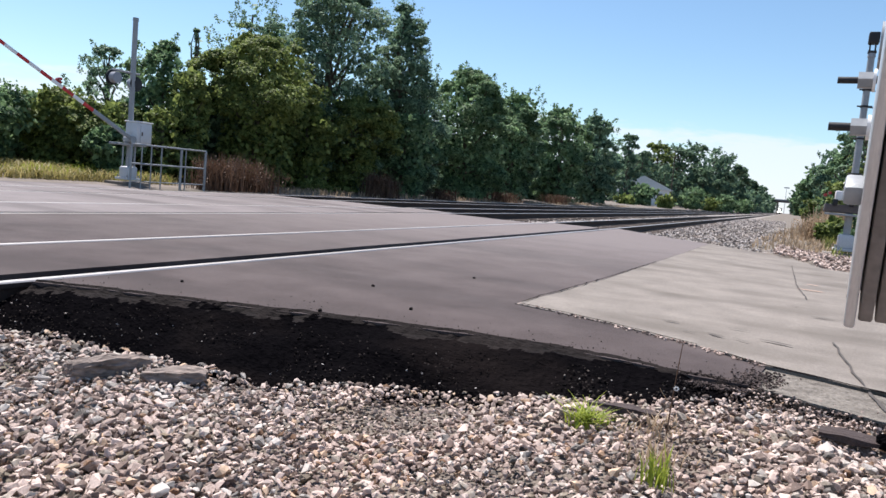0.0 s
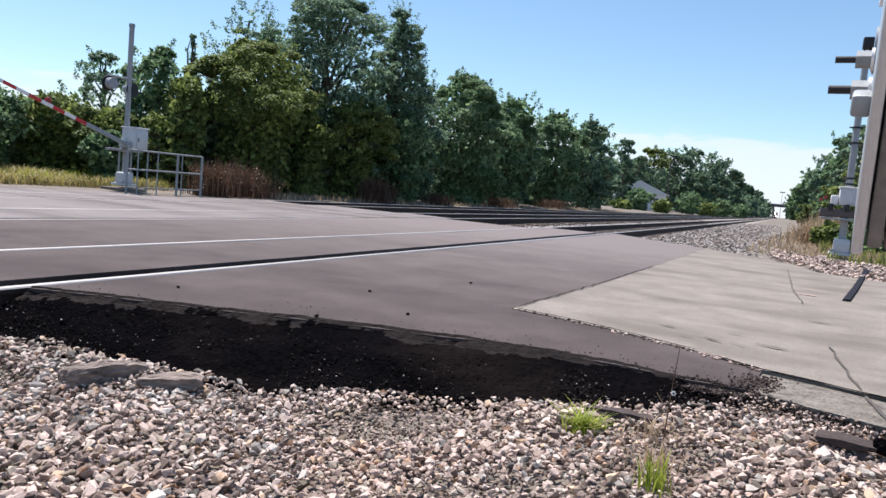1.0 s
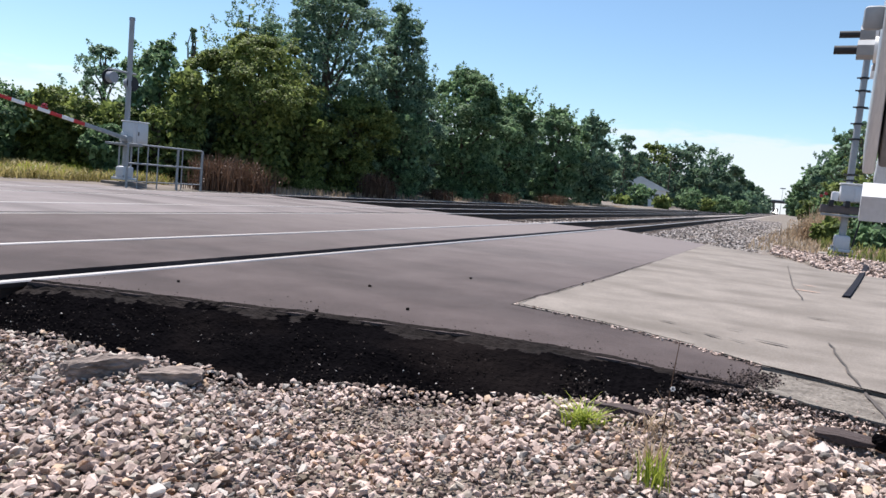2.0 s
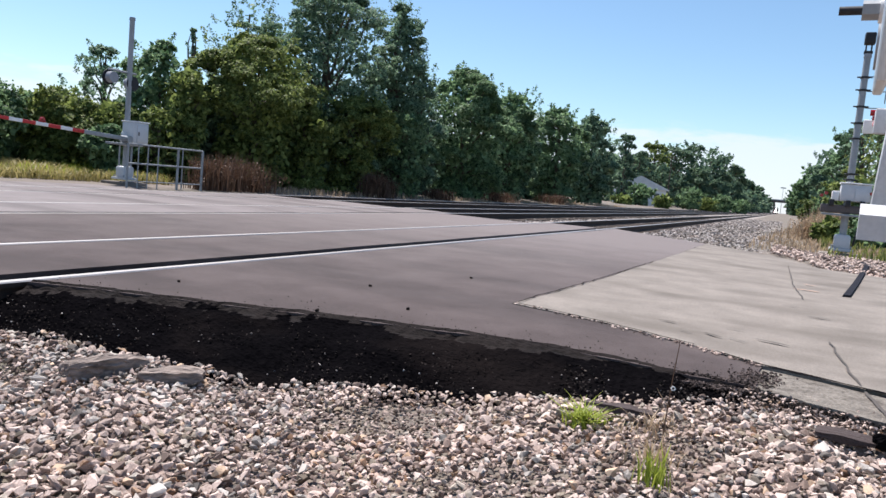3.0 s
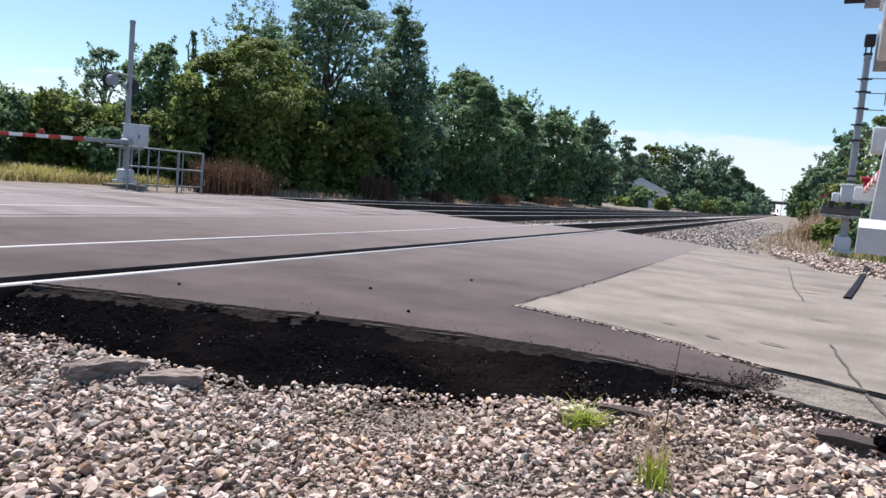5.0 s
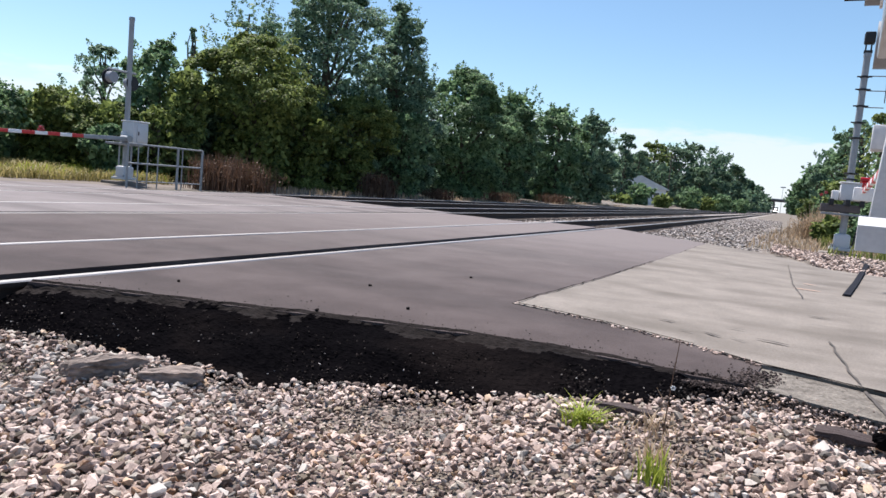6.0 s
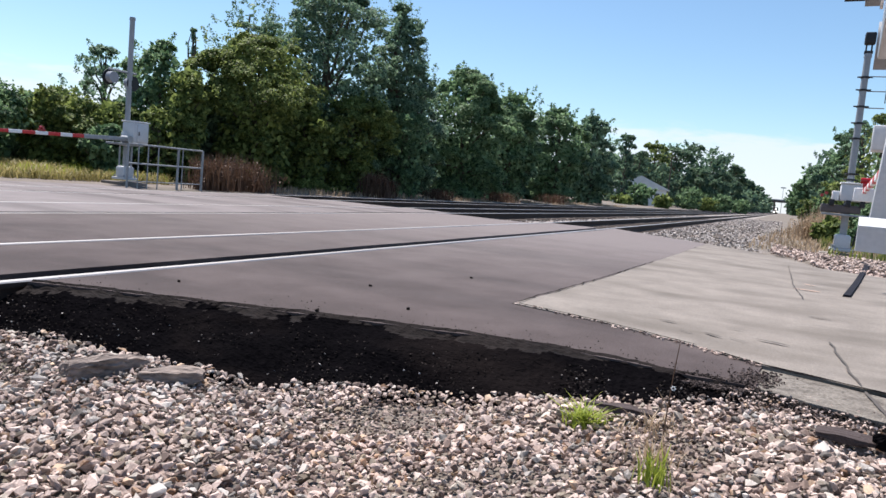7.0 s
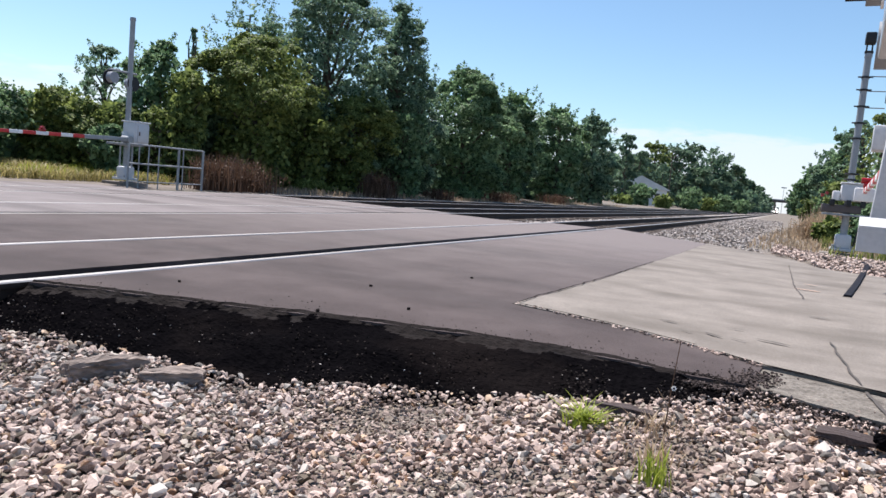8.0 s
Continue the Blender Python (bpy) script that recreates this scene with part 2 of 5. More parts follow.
# ---------------------------------------------------------------- mesh helpers
def from_arrays(name, verts, faces, mats, smooth=False, mat_index=None):
    """A mesh from numpy arrays: verts (n, 3), faces (m, k) with k = 3 or 4."""
    me = bpy.data.meshes.new(name)
    nf, k = faces.shape
    me.vertices.add(len(verts))
    me.vertices.foreach_set("co", np.ascontiguousarray(verts, dtype=np.float32).ravel())
    me.loops.add(nf * k)
    me.loops.foreach_set("vertex_index", np.ascontiguousarray(faces, dtype=np.int32).ravel())
    me.polygons.add(nf)
    me.polygons.foreach_set("loop_start", np.arange(0, nf * k, k, dtype=np.int32))
    me.polygons.foreach_set("loop_total", np.full(nf, k, dtype=np.int32))
    if mat_index is not None:
        me.polygons.foreach_set("material_index", mat_index.astype(np.int32))
    me.polygons.foreach_set("use_smooth", np.full(nf, smooth))
    for m in (mats if isinstance(mats, (list, tuple)) else [mats]):
        me.materials.append(m)
    me.update(calc_edges=True)
    me.validate()
    return me


def mesh_of(name, bm, material, smooth=False):
    me = bpy.data.meshes.new(name)
    bmesh.ops.recalc_face_normals(bm, faces=bm.faces)
    bm.to_mesh(me)
    bm.free()
    me.materials.append(material)
    if smooth:
        me.polygons.foreach_set("use_smooth", [True] * len(me.polygons))
        me.set_sharp_from_angle(angle=radians(35))
    return me


def part(name, bm, material, parent, label="", smooth=True):
    """Links a bmesh as one mesh object under a thing or a part."""
    ob = new(name, mesh_of(name, bm, material, smooth))
    ob.parent = parent
    if label:
        tagged(ob, label)
    return ob


def thing(name, m, label, category, group="", kind=""):
    ob = new(name)
    ob.empty_display_size = 0.2
    ob.matrix_world = m
    return tagged(ob, label, category, group, kind)


def box(bm, cx, cy, cz, sx, sy, sz, bevel=0.0, m=None):
    r = bmesh.ops.create_cube(bm, size=1.0)
    vs = r["verts"]
    for v in vs:
        v.co = Vector((cx + v.co.x * sx, cy + v.co.y * sy, cz + v.co.z * sz))
    if bevel:
        es = list({e for v in vs for e in v.link_edges})
        rb = bmesh.ops.bevel(bm, geom=es, offset=bevel, segments=2, affect="EDGES", profile=0.5)
        vs = list({v for f in rb["faces"] for v in f.verts} | {v for v in vs if v.is_valid})
    if m is not None:
        bmesh.ops.transform(bm, matrix=m, verts=[v for v in vs if v.is_valid])
    return vs


def rod(bm, a, b, r0, r1=None, seg=12, caps=True):
    """A round bar from a to b."""
    a, b = Vector(a), Vector(b)
    r1 = r0 if r1 is None else r1
    d = b - a
    q = d.to_track_quat("Z", "Y").to_matrix().to_4x4()
    r = bmesh.ops.create_cone(bm, cap_ends=caps, segments=seg, radius1=r0, radius2=r1, depth=d.length)
    bmesh.ops.transform(bm, matrix=Matrix.Translation((a + b) / 2) @ q, verts=r["verts"])
    return r["verts"]


def new_box(cx, cy, cz, sx, sy, sz, bevel=0.0):
    bm = bmesh.new()
    box(bm, cx, cy, cz, sx, sy, sz, bevel)
    return bm


def new_rod(a, b, r0, r1=None, seg=12):
    bm = bmesh.new()
    rod(bm, a, b, r0, r1, seg)
    return bm


def vnoise(p, s=1.0):
    return noise.noise(Vector((p[0] * s, p[1] * s, p[2] * s if len(p) > 2 else 0.0)))


# ---------------------------------------------------------------- ground
RAILS = (-3.93, -5.43, -7.83, -9.33, -11.55, -13.05)


def ballast_z(x, y):
    """Height of the ballast where the camera stands: low beside the shoulder, rising towards the concrete."""
    u = min(1.0, max(0.0, (x + 1.6) / 1.7))
    u = u * u * (3 - 2 * u)
    return -0.20 + 0.155 * u - 0.03 * max(0.0, 2.4 - y)


def ground_z(x, y):
    if y < 5.2 and -4.6 < x < 1.6:
        return ballast_z(x, y) - 0.03
    z = -0.26
    if x > -2.8 and y > 11.0:
        # verge between the concrete and the woods, level with the concrete at its edge
        z = -0.06 + 0.10 * min(1.0, max(0.0, (x - 0.0) / 3.0))
        if x < -0.6:
            z = -0.10
    if x < -14.2:
        z = -0.06 + 0.02 * min(6.0, -14.2 - x) * (1 if y > 0 else 1)
    return z


def build_ground():
    xs = np.unique(np.concatenate([np.linspace(-900, -60, 10), np.linspace(-60, -14.3, 30), np.linspace(-14.2, -4.6, 14), np.linspace(-4.5, 1.7, 40),
                                   np.linspace(1.9, 40, 24), np.linspace(60, 900, 9)]))
    ys = np.unique(np.concatenate([np.linspace(-900, -20, 9), np.linspace(-18, 0, 10), np.linspace(0.2, 5.2, 36), np.linspace(5.4, 40, 50),
                                   np.linspace(44, 200, 30), np.linspace(230, 2400, 14)]))
    gx, gy = np.meshgrid(xs, ys)
    gz = np.array([[ground_z(x, y) for x in xs] for y in ys])
    v = np.stack([gx.ravel(), gy.ravel(), gz.ravel()], 1)
    nx = len(xs)
    i = (np.arange(len(ys) - 1)[:, None] * nx + np.arange(nx - 1)[None]).ravel()
    f = np.stack([i, i + 1, i + 1 + nx, i + nx], 1)
    ob = new("ground", from_arrays("ground", v, f, M_EARTH, True))
    tagged(ob, "dusty earth under ballast, verges and woods", "ground", kind="structure")


build_ground()


def slab(name, outline, top, thick, material, label, category, cell=0.5, wave=0.006):
    """A paved sheet with a thick edge: outline in plan, filled with a fine net so that it can undulate."""
    bm = bmesh.new()
    vs = [bm.verts.new((x, y, top)) for x, y in outline]
    bm.faces.new(vs)
    xs = [p[0] for p in outline]
    ys = [p[1] for p in outline]
    for k in range(1, int((max(xs) - min(xs)) / cell) + 1):
        bmesh.ops.bisect_plane(bm, geom=bm.verts[:] + bm.edges[:] + bm.faces[:], plane_co=(min(xs) + k * cell, 0, 0), plane_no=(1, 0, 0), dist=1e-4)
    for k in range(1, int((max(ys) - min(ys)) / cell) + 1):
        bmesh.ops.bisect_plane(bm, geom=bm.verts[:] + bm.edges[:] + bm.faces[:], plane_co=(0, min(ys) + k * cell, 0), plane_no=(0, 1, 0), dist=1e-4)
    rim = [e for e in bm.edges if e.is_boundary]
    ex = bmesh.ops.extrude_edge_only(bm, edges=rim)
    low = [g for g in ex["geom"] if isinstance(g, bmesh.types.BMVert)]
    lowset = set(low)
    for v in bm.verts:
        if v in lowset:
            v.co.z -= thick
        else:
            v.co.z += wave * vnoise((v.co.x, v.co.y), 0.45) + wave * 0.4 * vnoise((v.co.x, v.co.y, 5), 1.9)
    ob = new(name, mesh_of(name, bm, material, False))
    return tagged(ob, label, category, kind="structure")


def ragged(points, step=0.12, amount=0.02, seed=3):
    """A polyline with a broken, irregular edge."""
    out = []
    for (x0, y0), (x1, y1) in zip(points, points[1:]):
        n = max(1, int(math.hypot(x1 - x0, y1 - y0) / step))
        for k in range(n):
            u = k / n
            x, y = x0 + (x1 - x0) * u, y0 + (y1 - y0) * u
            out.append((x + amount * vnoise((x, y, seed), 6), y + amount * vnoise((x, y, seed + 9), 6)))
    out.append(points[-1])
    return out


# the road's near edge, from the first rail to the tongue beside the concrete
SHOULDER_TOP = ((-3.86, 2.78), (-3.44, 2.92), (-2.72, 3.13), (-2.11, 3.34), (-1.32, 3.52), (-0.91, 3.57), (-0.62, 3.54), (-0.29, 3.48), (-0.05, 3.50))
SHOULDER_LOW = ((-3.95, 2.44), (-3.55, 2.46), (-2.94, 2.60), (-2.20, 2.66), (-1.53, 2.92), (-0.95, 3.10), (-0.60, 3.19), (-0.30, 3.30), (-0.04, 3.40))


def build_roads():
    tip, far1 = (-1.60, 4.70), (-1.45, 9.70)
    near = ragged(SHOULDER_TOP + ((-0.05, 3.66), (-0.02, 3.82), (0.0, 3.99)), 0.10, 0.02)
    seam = ragged([(0.0, 3.99), (-0.35, 4.24), (-0.95, 4.52), tip], 0.12, 0.03) + ragged([tip, (-1.50, 6.9), far1, (-1.37, 16.2)], 0.3, 0.025, 7)[1:]
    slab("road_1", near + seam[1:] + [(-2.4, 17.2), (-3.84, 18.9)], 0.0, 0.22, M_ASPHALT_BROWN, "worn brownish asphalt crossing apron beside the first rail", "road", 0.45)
    gaps = ((-4.15, -5.36, 2.75, 18.2), (-5.51, -7.77, 2.7, 16.9), (-7.94, -9.27, 2.7, 17.8), (-9.40, -11.49, 2.7, 17.4), (-11.69, -12.95, 2.7, 16.4), (-13.16, -14.6, 2.7, 12.2))
    for i, (xa, xb, ya, yb) in enumerate(gaps):
        o = [(xb, ya), (xa, ya)] + ragged([(xa, yb), (xb, yb)], 0.3, 0.15, 11 + i)
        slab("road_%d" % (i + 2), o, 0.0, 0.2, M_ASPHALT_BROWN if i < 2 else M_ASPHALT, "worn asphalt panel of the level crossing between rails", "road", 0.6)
    slab("road_8", [(-60, 1.0), (-14.6, 1.0), (-14.6, 9.3), (-17, 9.0), (-60, 8.6)], 0.0, 0.2, M_ASPHALT, "grey asphalt road beyond the tracks", "road", 2.0)
    c = [(0.005, 3.985)] + [(x + 0.012, y) for x, y in seam[1:]] + ragged([(-1.37, 16.2), (-0.4, 15.0), (0.23, 13.92), (0.59, 12.3), (1.42, 11.9), (6.0, 11.6), (14, 11.4)], 0.3, 0.10, 21)[1:] + [(14, 3.0), (3.0, 3.2), (1.2, 3.62), (0.62, 3.80), (0.3, 3.90)]
    slab("pavement_1", c, 0.004, 0.2, M_CONCRETE, "weathered pale concrete pavement with cracks", "pavement", 0.5, 0.005)
    # broken corner of older paving, sunk a little below the rest
    o = ragged([(0.01, 3.975), (0.30, 3.895), (0.62, 3.80), (1.10, 3.64), (1.3, 3.1), (0.70, 3.20), (0.40, 3.34), (0.12, 3.45), (-0.03, 3.52), (-0.035, 3.70), (0.01, 3.975)], 0.05, 0.04, 31)[:-1]
    slab("pavement_2", o, -0.010, 0.1, M_OLDPAVE, "broken sunken corner of old concrete paving", "pavement", 0.2, 0.01)
    # black shoulder that drops from the road to the ballast
    nseg, nrow = 300, 40

    def along(pl, u):
        k = u * (len(pl) - 1)
        i = min(int(k), len(pl) - 2)
        f = k - i
        return pl[i][0] + (pl[i + 1][0] - pl[i][0]) * f, pl[i][1] + (pl[i + 1][1] - pl[i][1]) * f
    v, rim = [], []
    for j in range(nrow + 1):
        w = j / nrow
        for i in range(nseg + 1):
            u = i / nseg
            (xt, yt), (xl, yl) = along(SHOULDER_TOP, u), along(SHOULDER_LOW, u)
            top = yt + 0.030 + 0.035 * vnoise((xt, yt, 2), 5) + 0.022 * vnoise((xt, yt, 4), 19)
            x, y = xt + (xl - xt) * w, top - (top - yl + 0.12) * w
            drop = ballast_z(xl, yl) - 0.035
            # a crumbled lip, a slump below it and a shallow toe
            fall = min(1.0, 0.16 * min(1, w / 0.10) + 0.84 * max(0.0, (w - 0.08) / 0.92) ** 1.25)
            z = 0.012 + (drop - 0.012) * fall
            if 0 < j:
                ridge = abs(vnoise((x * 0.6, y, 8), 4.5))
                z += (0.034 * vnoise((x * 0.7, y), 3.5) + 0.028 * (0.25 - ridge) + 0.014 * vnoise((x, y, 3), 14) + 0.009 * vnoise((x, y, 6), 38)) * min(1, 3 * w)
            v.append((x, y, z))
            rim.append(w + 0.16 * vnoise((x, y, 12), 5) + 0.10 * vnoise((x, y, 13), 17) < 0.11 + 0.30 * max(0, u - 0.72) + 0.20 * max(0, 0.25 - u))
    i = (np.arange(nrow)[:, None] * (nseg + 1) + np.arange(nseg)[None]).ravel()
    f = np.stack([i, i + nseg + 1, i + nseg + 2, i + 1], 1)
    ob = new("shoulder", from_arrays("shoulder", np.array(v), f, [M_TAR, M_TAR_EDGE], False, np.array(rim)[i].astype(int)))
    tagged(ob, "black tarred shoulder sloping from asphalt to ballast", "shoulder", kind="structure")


build_roads()


# ---------------------------------------------------------------- tracks
def build_rail(i, x):
    prof = ((-0.07, -0.172), (0.07, -0.172), (0.07, -0.160), (0.012, -0.145), (0.009, -0.045), (0.036, -0.035), (0.036, -0.008), (0.028, 0.0),
            (-0.028, 0.0), (-0.036, -0.008), (-0.036, -0.035), (-0.009, -0.045), (-0.012, -0.145), (-0.07, -0.160))
    ys = [-40, 0, 2.7, 6, 12, 18, 30, 60, 120, 300, 900]
    n = len(prof)
    v = np.array([(x + px, y, pz + 0.002) for y in ys for px, pz in prof])
    f, mi = [], []
    for a in range(len(ys) - 1):
        for k in range(n):
            f.append((a * n + k, a * n + (k + 1) % n, (a + 1) * n + (k + 1) % n, (a + 1) * n + k))
            mi.append(1 if k in (6, 7, 8) else 0)
    ob = new("rail_%d" % (i + 1), from_arrays("rail", v, np.array(f), [M_RAIL, M_RAILTOP], False, np.array(mi)))
    tagged(ob, "rusty steel rail with a bright polished head", "rail", "rails of the three tracks", "structure")


for i, x in enumerate(RAILS):
    build_rail(i, x)


def stone_templates(count, rng, sub=10):
    """Angular crushed stones as convex hulls."""
    out = []
    for k in range(count):
        bm = bmesh.new()
        ax = np.array([1.0, rng.uniform(0.62, 0.9), rng.uniform(0.42, 0.7)])
        for j in range(sub + k % 4):
            d = rng.normal(size=3)
            d /= (np.abs(d) ** 3.5).sum() ** (1 / 3.5)
            bm.verts.new(d * ax * rng.uniform(0.80, 0.98))
        r = bmesh.ops.convex_hull(bm, input=bm.verts)
        bmesh.ops.delete(bm, geom=[g for g in r["geom_interior"] if isinstance(g, bmesh.types.BMVert)], context="VERTS")
        bmesh.ops.triangulate(bm, faces=bm.faces)
        bm.verts.index_update()
        out.append((np.array([v.co[:] for v in bm.verts]), np.array([[v.index for v in f.verts] for f in bm.faces])))
        bm.free()
    return out


def scatter(name, centres, sizes, material, rng, label, category, tilt=1.0):
    tpl = stone_templates(14, rng)
    vs, fs, base = [], [], 0
    which = rng.integers(0, len(tpl), len(centres))
    for k, (tv, tf) in enumerate(tpl):
        sel = np.nonzero(which == k)[0]
        if not len(sel):
            continue
        ang = rng.uniform(-1, 1, (len(sel), 3)) * np.array([tilt * 0.7, tilt * 0.7, math.pi])
        cx, sx, cy, sy, cz, sz = np.cos(ang[:, 0]), np.sin(ang[:, 0]), np.cos(ang[:, 1]), np.sin(ang[:, 1]), np.cos(ang[:, 2]), np.sin(ang[:, 2])
        r = np.empty((len(sel), 3, 3))
        r[:, 0, 0], r[:, 0, 1], r[:, 0, 2] = cy * cz, sx * sy * cz - cx * sz, cx * sy * cz + sx * sz
        r[:, 1, 0], r[:, 1, 1], r[:, 1, 2] = cy * sz, sx * sy * sz + cx * cz, cx * sy * sz - sx * cz
        r[:, 2, 0], r[:, 2, 1], r[:, 2, 2] = -sy, sx * cy, cx * cy
        pv = np.einsum("nij,vj->nvi", r, tv) * sizes[sel][:, None, None] + centres[sel][:, None, :]
        vs.append(pv.reshape(-1, 3))
        fs.append((tf[None] + (np.arange(len(sel)) * len(tv))[:, None, None]).reshape(-1, 3) + base)
        base += len(sel) * len(tv)
    ob = new(name, from_arrays(name, np.concatenate(vs), np.concatenate(fs), material, False))
    return tagged(ob, label, category, kind="stuff")


def single_stones(bed, centres, sizes):
    """Stones that can be picked out one by one, on a few shared meshes."""
    rng = np.random.default_rng(31)
    meshes = [from_arrays("stone", v, f, M_STONE_ONE, False) for v, f in stone_templates(14, rng)]
    for c, r in zip(centres, sizes):
        ob = new("stone", meshes[int(rng.integers(14))])
        ob.parent = bed
        ax, ay, az = rng.uniform(-40, 40), rng.uniform(-40, 40), rng.uniform(-180, 180)
        ob.matrix_local = pose(*[float(q) for q in c], float(ax), float(ay), float(az)) @ Matrix.Scale(float(r), 4)


def build_ballast():
    rng = np.random.default_rng(5)
    # where the camera stands
    step = 0.0215
    gx, gy = np.meshgrid(np.arange(-5.2, 1.9, step), np.arange(0.75, 4.2, step))
    p = np.stack([gx.ravel(), gy.ravel()], 1) + rng.uniform(-0.5, 0.5, (gx.size, 2)) * step
    edge = np.interp(p[:, 0], [q[0] for q in SHOULDER_LOW], [q[1] for q in SHOULDER_LOW])
    edge = edge + 0.05 * np.array([vnoise(q, 4.0) for q in p])
    d = edge - p[:, 1]
    keep = (d > -0.02) & (p[:, 1] > 0.25 * np.abs(p[:, 0]) + 0.5)
    keep &= ~((p[:, 0] > -0.06) & (p[:, 1] > 3.46 - 0.40 * p[:, 0]))
    p, d = p[keep], d[keep]
    z = np.array([ballast_z(*q) + 0.02 * vnoise(q, 2.2) for q in p]) + rng.uniform(-0.020, 0.014, len(p))
    z += np.array([0.009 * vnoise(q, 7.0) for q in p])
    s = rng.uniform(0.0105, 0.0215, len(p)) * np.where(rng.random(len(p)) < 0.09, 1.6, 1.0)
    s *= (1 + 0.28 * np.array([vnoise(q + 9.0, 1.6) for q in p])) * (1.0 + 0.28 * np.clip((-0.9 - p[:, 0]) / 1.2, 0, 1) * np.clip((2.3 - p[:, 1]) / 0.8, 0, 1))
    # pockets of dark fines between the larger stones
    fines = np.array([vnoise((q[0], q[1], 7.0), 1.5) for q in p]) + 0.12 * rng.normal(size=len(p)) > 0.36
    s = np.where(fines, s * 0.62, s)
    green = 0.16 + 0.45 * np.exp(-((p[:, 0] + 2.75) / 0.5) ** 2 - ((p[:, 1] - 2.35) / 0.25) ** 2)
    pick = rng.random(len(p))
    kind = np.where(pick < green, 1, np.where(pick < green + 0.07, 2, 0))
    kind = np.where(fines & (rng.random(len(p)) < 0.7), 3, kind)
    at = np.column_stack([p, z])
    # the stones of the stretch that lies nearest are pieces of their own
    reach = 0.9 * p[:, 1] - 0.42 * p[:, 0]
    near = np.nonzero((kind == 0) & (reach > 1.86) & (p[:, 0] > -2.0) & (p[:, 0] < 0.4) & (s > 0.014))[0]
    near = near[np.argsort(reach[near])][:300]
    kind[near] = 9
    for j, (nm, mat, lab) in enumerate((("ballast", M_STONE, "pinkish grey crushed stone ballast in sunlight"), ("grey_ballast", M_STONE_MIX, "greenish grey crushed stones among the ballast"),
                                        ("tan_ballast", M_STONE_TAN, "tan and rust-stained crushed stones among the ballast"), ("fine_gravel", M_RUBBLE, "dark fine gravel in pockets between larger stones"))):
        bed = scatter(nm, at[kind == j], s[kind == j] * (1.12 if j == 1 else 1.0), mat, rng, lab, "ballast")
        if j == 0:
            single_stones(bed, at[near], s[near])
    # the same ballast behind and beside the camera
    gx, gy = np.meshgrid(np.arange(-3.7, 3.4, 0.05), np.arange(-3.2, 0.95, 0.05))
    q = np.stack([gx.ravel(), gy.ravel()], 1) + rng.uniform(-0.5, 0.5, (gx.size, 2)) * 0.05
    q = q[(q[:, 1] < 0.25 * np.abs(q[:, 0]) + 0.56) | (q[:, 0] > 1.9)]
    zq = np.array([ground_z(*c) + 0.01 for c in q])
    scatter("ballast_field", np.column_stack([q, zq]), rng.uniform(0.02, 0.036, len(q)), M_STONE, rng, "pinkish grey crushed stone ballast beside the tracks", "ballast")
    # tarred stones strewn on the shoulder and its foot
    u = rng.random(3200)
    w = rng.random(3200) ** 0.35
    xt, yt = np.interp(u, np.linspace(0, 1, 9), [q[0] for q in SHOULDER_TOP]), np.interp(u, np.linspace(0, 1, 9), [q[1] for q in SHOULDER_TOP])
    xl, yl = np.interp(u, np.linspace(0, 1, 9), [q[0] for q in SHOULDER_LOW]), np.interp(u, np.linspace(0, 1, 9), [q[1] for q in SHOULDER_LOW])
    x, y = xt + (xl - xt) * w, yt + 0.035 - (yt + 0.035 - yl + 0.12) * w
    zz = np.array([0.0 + (ballast_z(a, b) - 0.035) * c ** 1.35 + 0.030 * vnoise((e, f), 3.5) * min(1, 3 * c) for a, b, c, e, f in zip(xl, yl, w, x, y)])
    k = w > 0.25
    scatter("tarred_gravel", np.column_stack([x, y, zz])[k], rng.uniform(0.003, 0.009, k.sum()), M_STONE_DARK, rng, "small black tarred gravel on the shoulder", "gravel")
    k = (w > 0.4) & (rng.random(3200) < 0.07)
    scatter("pale_fragments", np.column_stack([x, y, zz + 0.006])[k], rng.uniform(0.003, 0.009, k.sum()), M_STONE_GREY, rng, "pale stone fragments strewn on the black shoulder", "gravel")
    # dark grit round the sunken paving
    n = 1700
    x = rng.uniform(-0.15, 1.2, n)
    y = np.interp(x, (-0.15, 0.12, 0.40, 0.70, 1.2), (3.44, 3.42, 3.30, 3.17, 3.02)) + rng.normal(size=n) * 0.09 + 0.01
    z = np.array([ballast_z(a, c) for a, c in zip(x, y)]) + rng.uniform(0.018, 0.036, n)
    scatter("dark_gravel", np.column_stack([x, y, z]), rng.uniform(0.003, 0.010, n), M_STONE_DARK, rng, "dark grit round the sunken paving", "gravel")
    k = rng.random(n) < 0.4
    scatter("loose_gravel", np.column_stack([x, y + 0.06 * rng.normal(size=n), z + 0.004])[k], rng.uniform(0.004, 0.013, k.sum()), M_STONE, rng, "pale loose stones round the sunken paving", "gravel")
    # crumbled asphalt where the tongue runs out beside the old paving
    n = 900
    u = rng.random(n)
    x = np.interp(u, (0, 0.5, 1), (-0.30, -0.06, 0.02)) + rng.normal(size=n) * 0.045
    y = np.interp(u, (0, 0.5, 1), (3.46, 3.50, 3.86)) + rng.normal(size=n) * 0.045
    z = np.where(x > -0.04, -0.004, np.where(y > 3.50, 0.004, -0.02)) + rng.uniform(0, 0.008, n)
    scatter("asphalt_rubble", np.column_stack([x, y, z]), rng.uniform(0.003, 0.011, n), M_ASPHALT_CRUMB, rng, "brown crumbled asphalt at the end of the tongue", "gravel")
    # pale rubble along the concrete's broken edge
    n = 190
    u = rng.random(n)
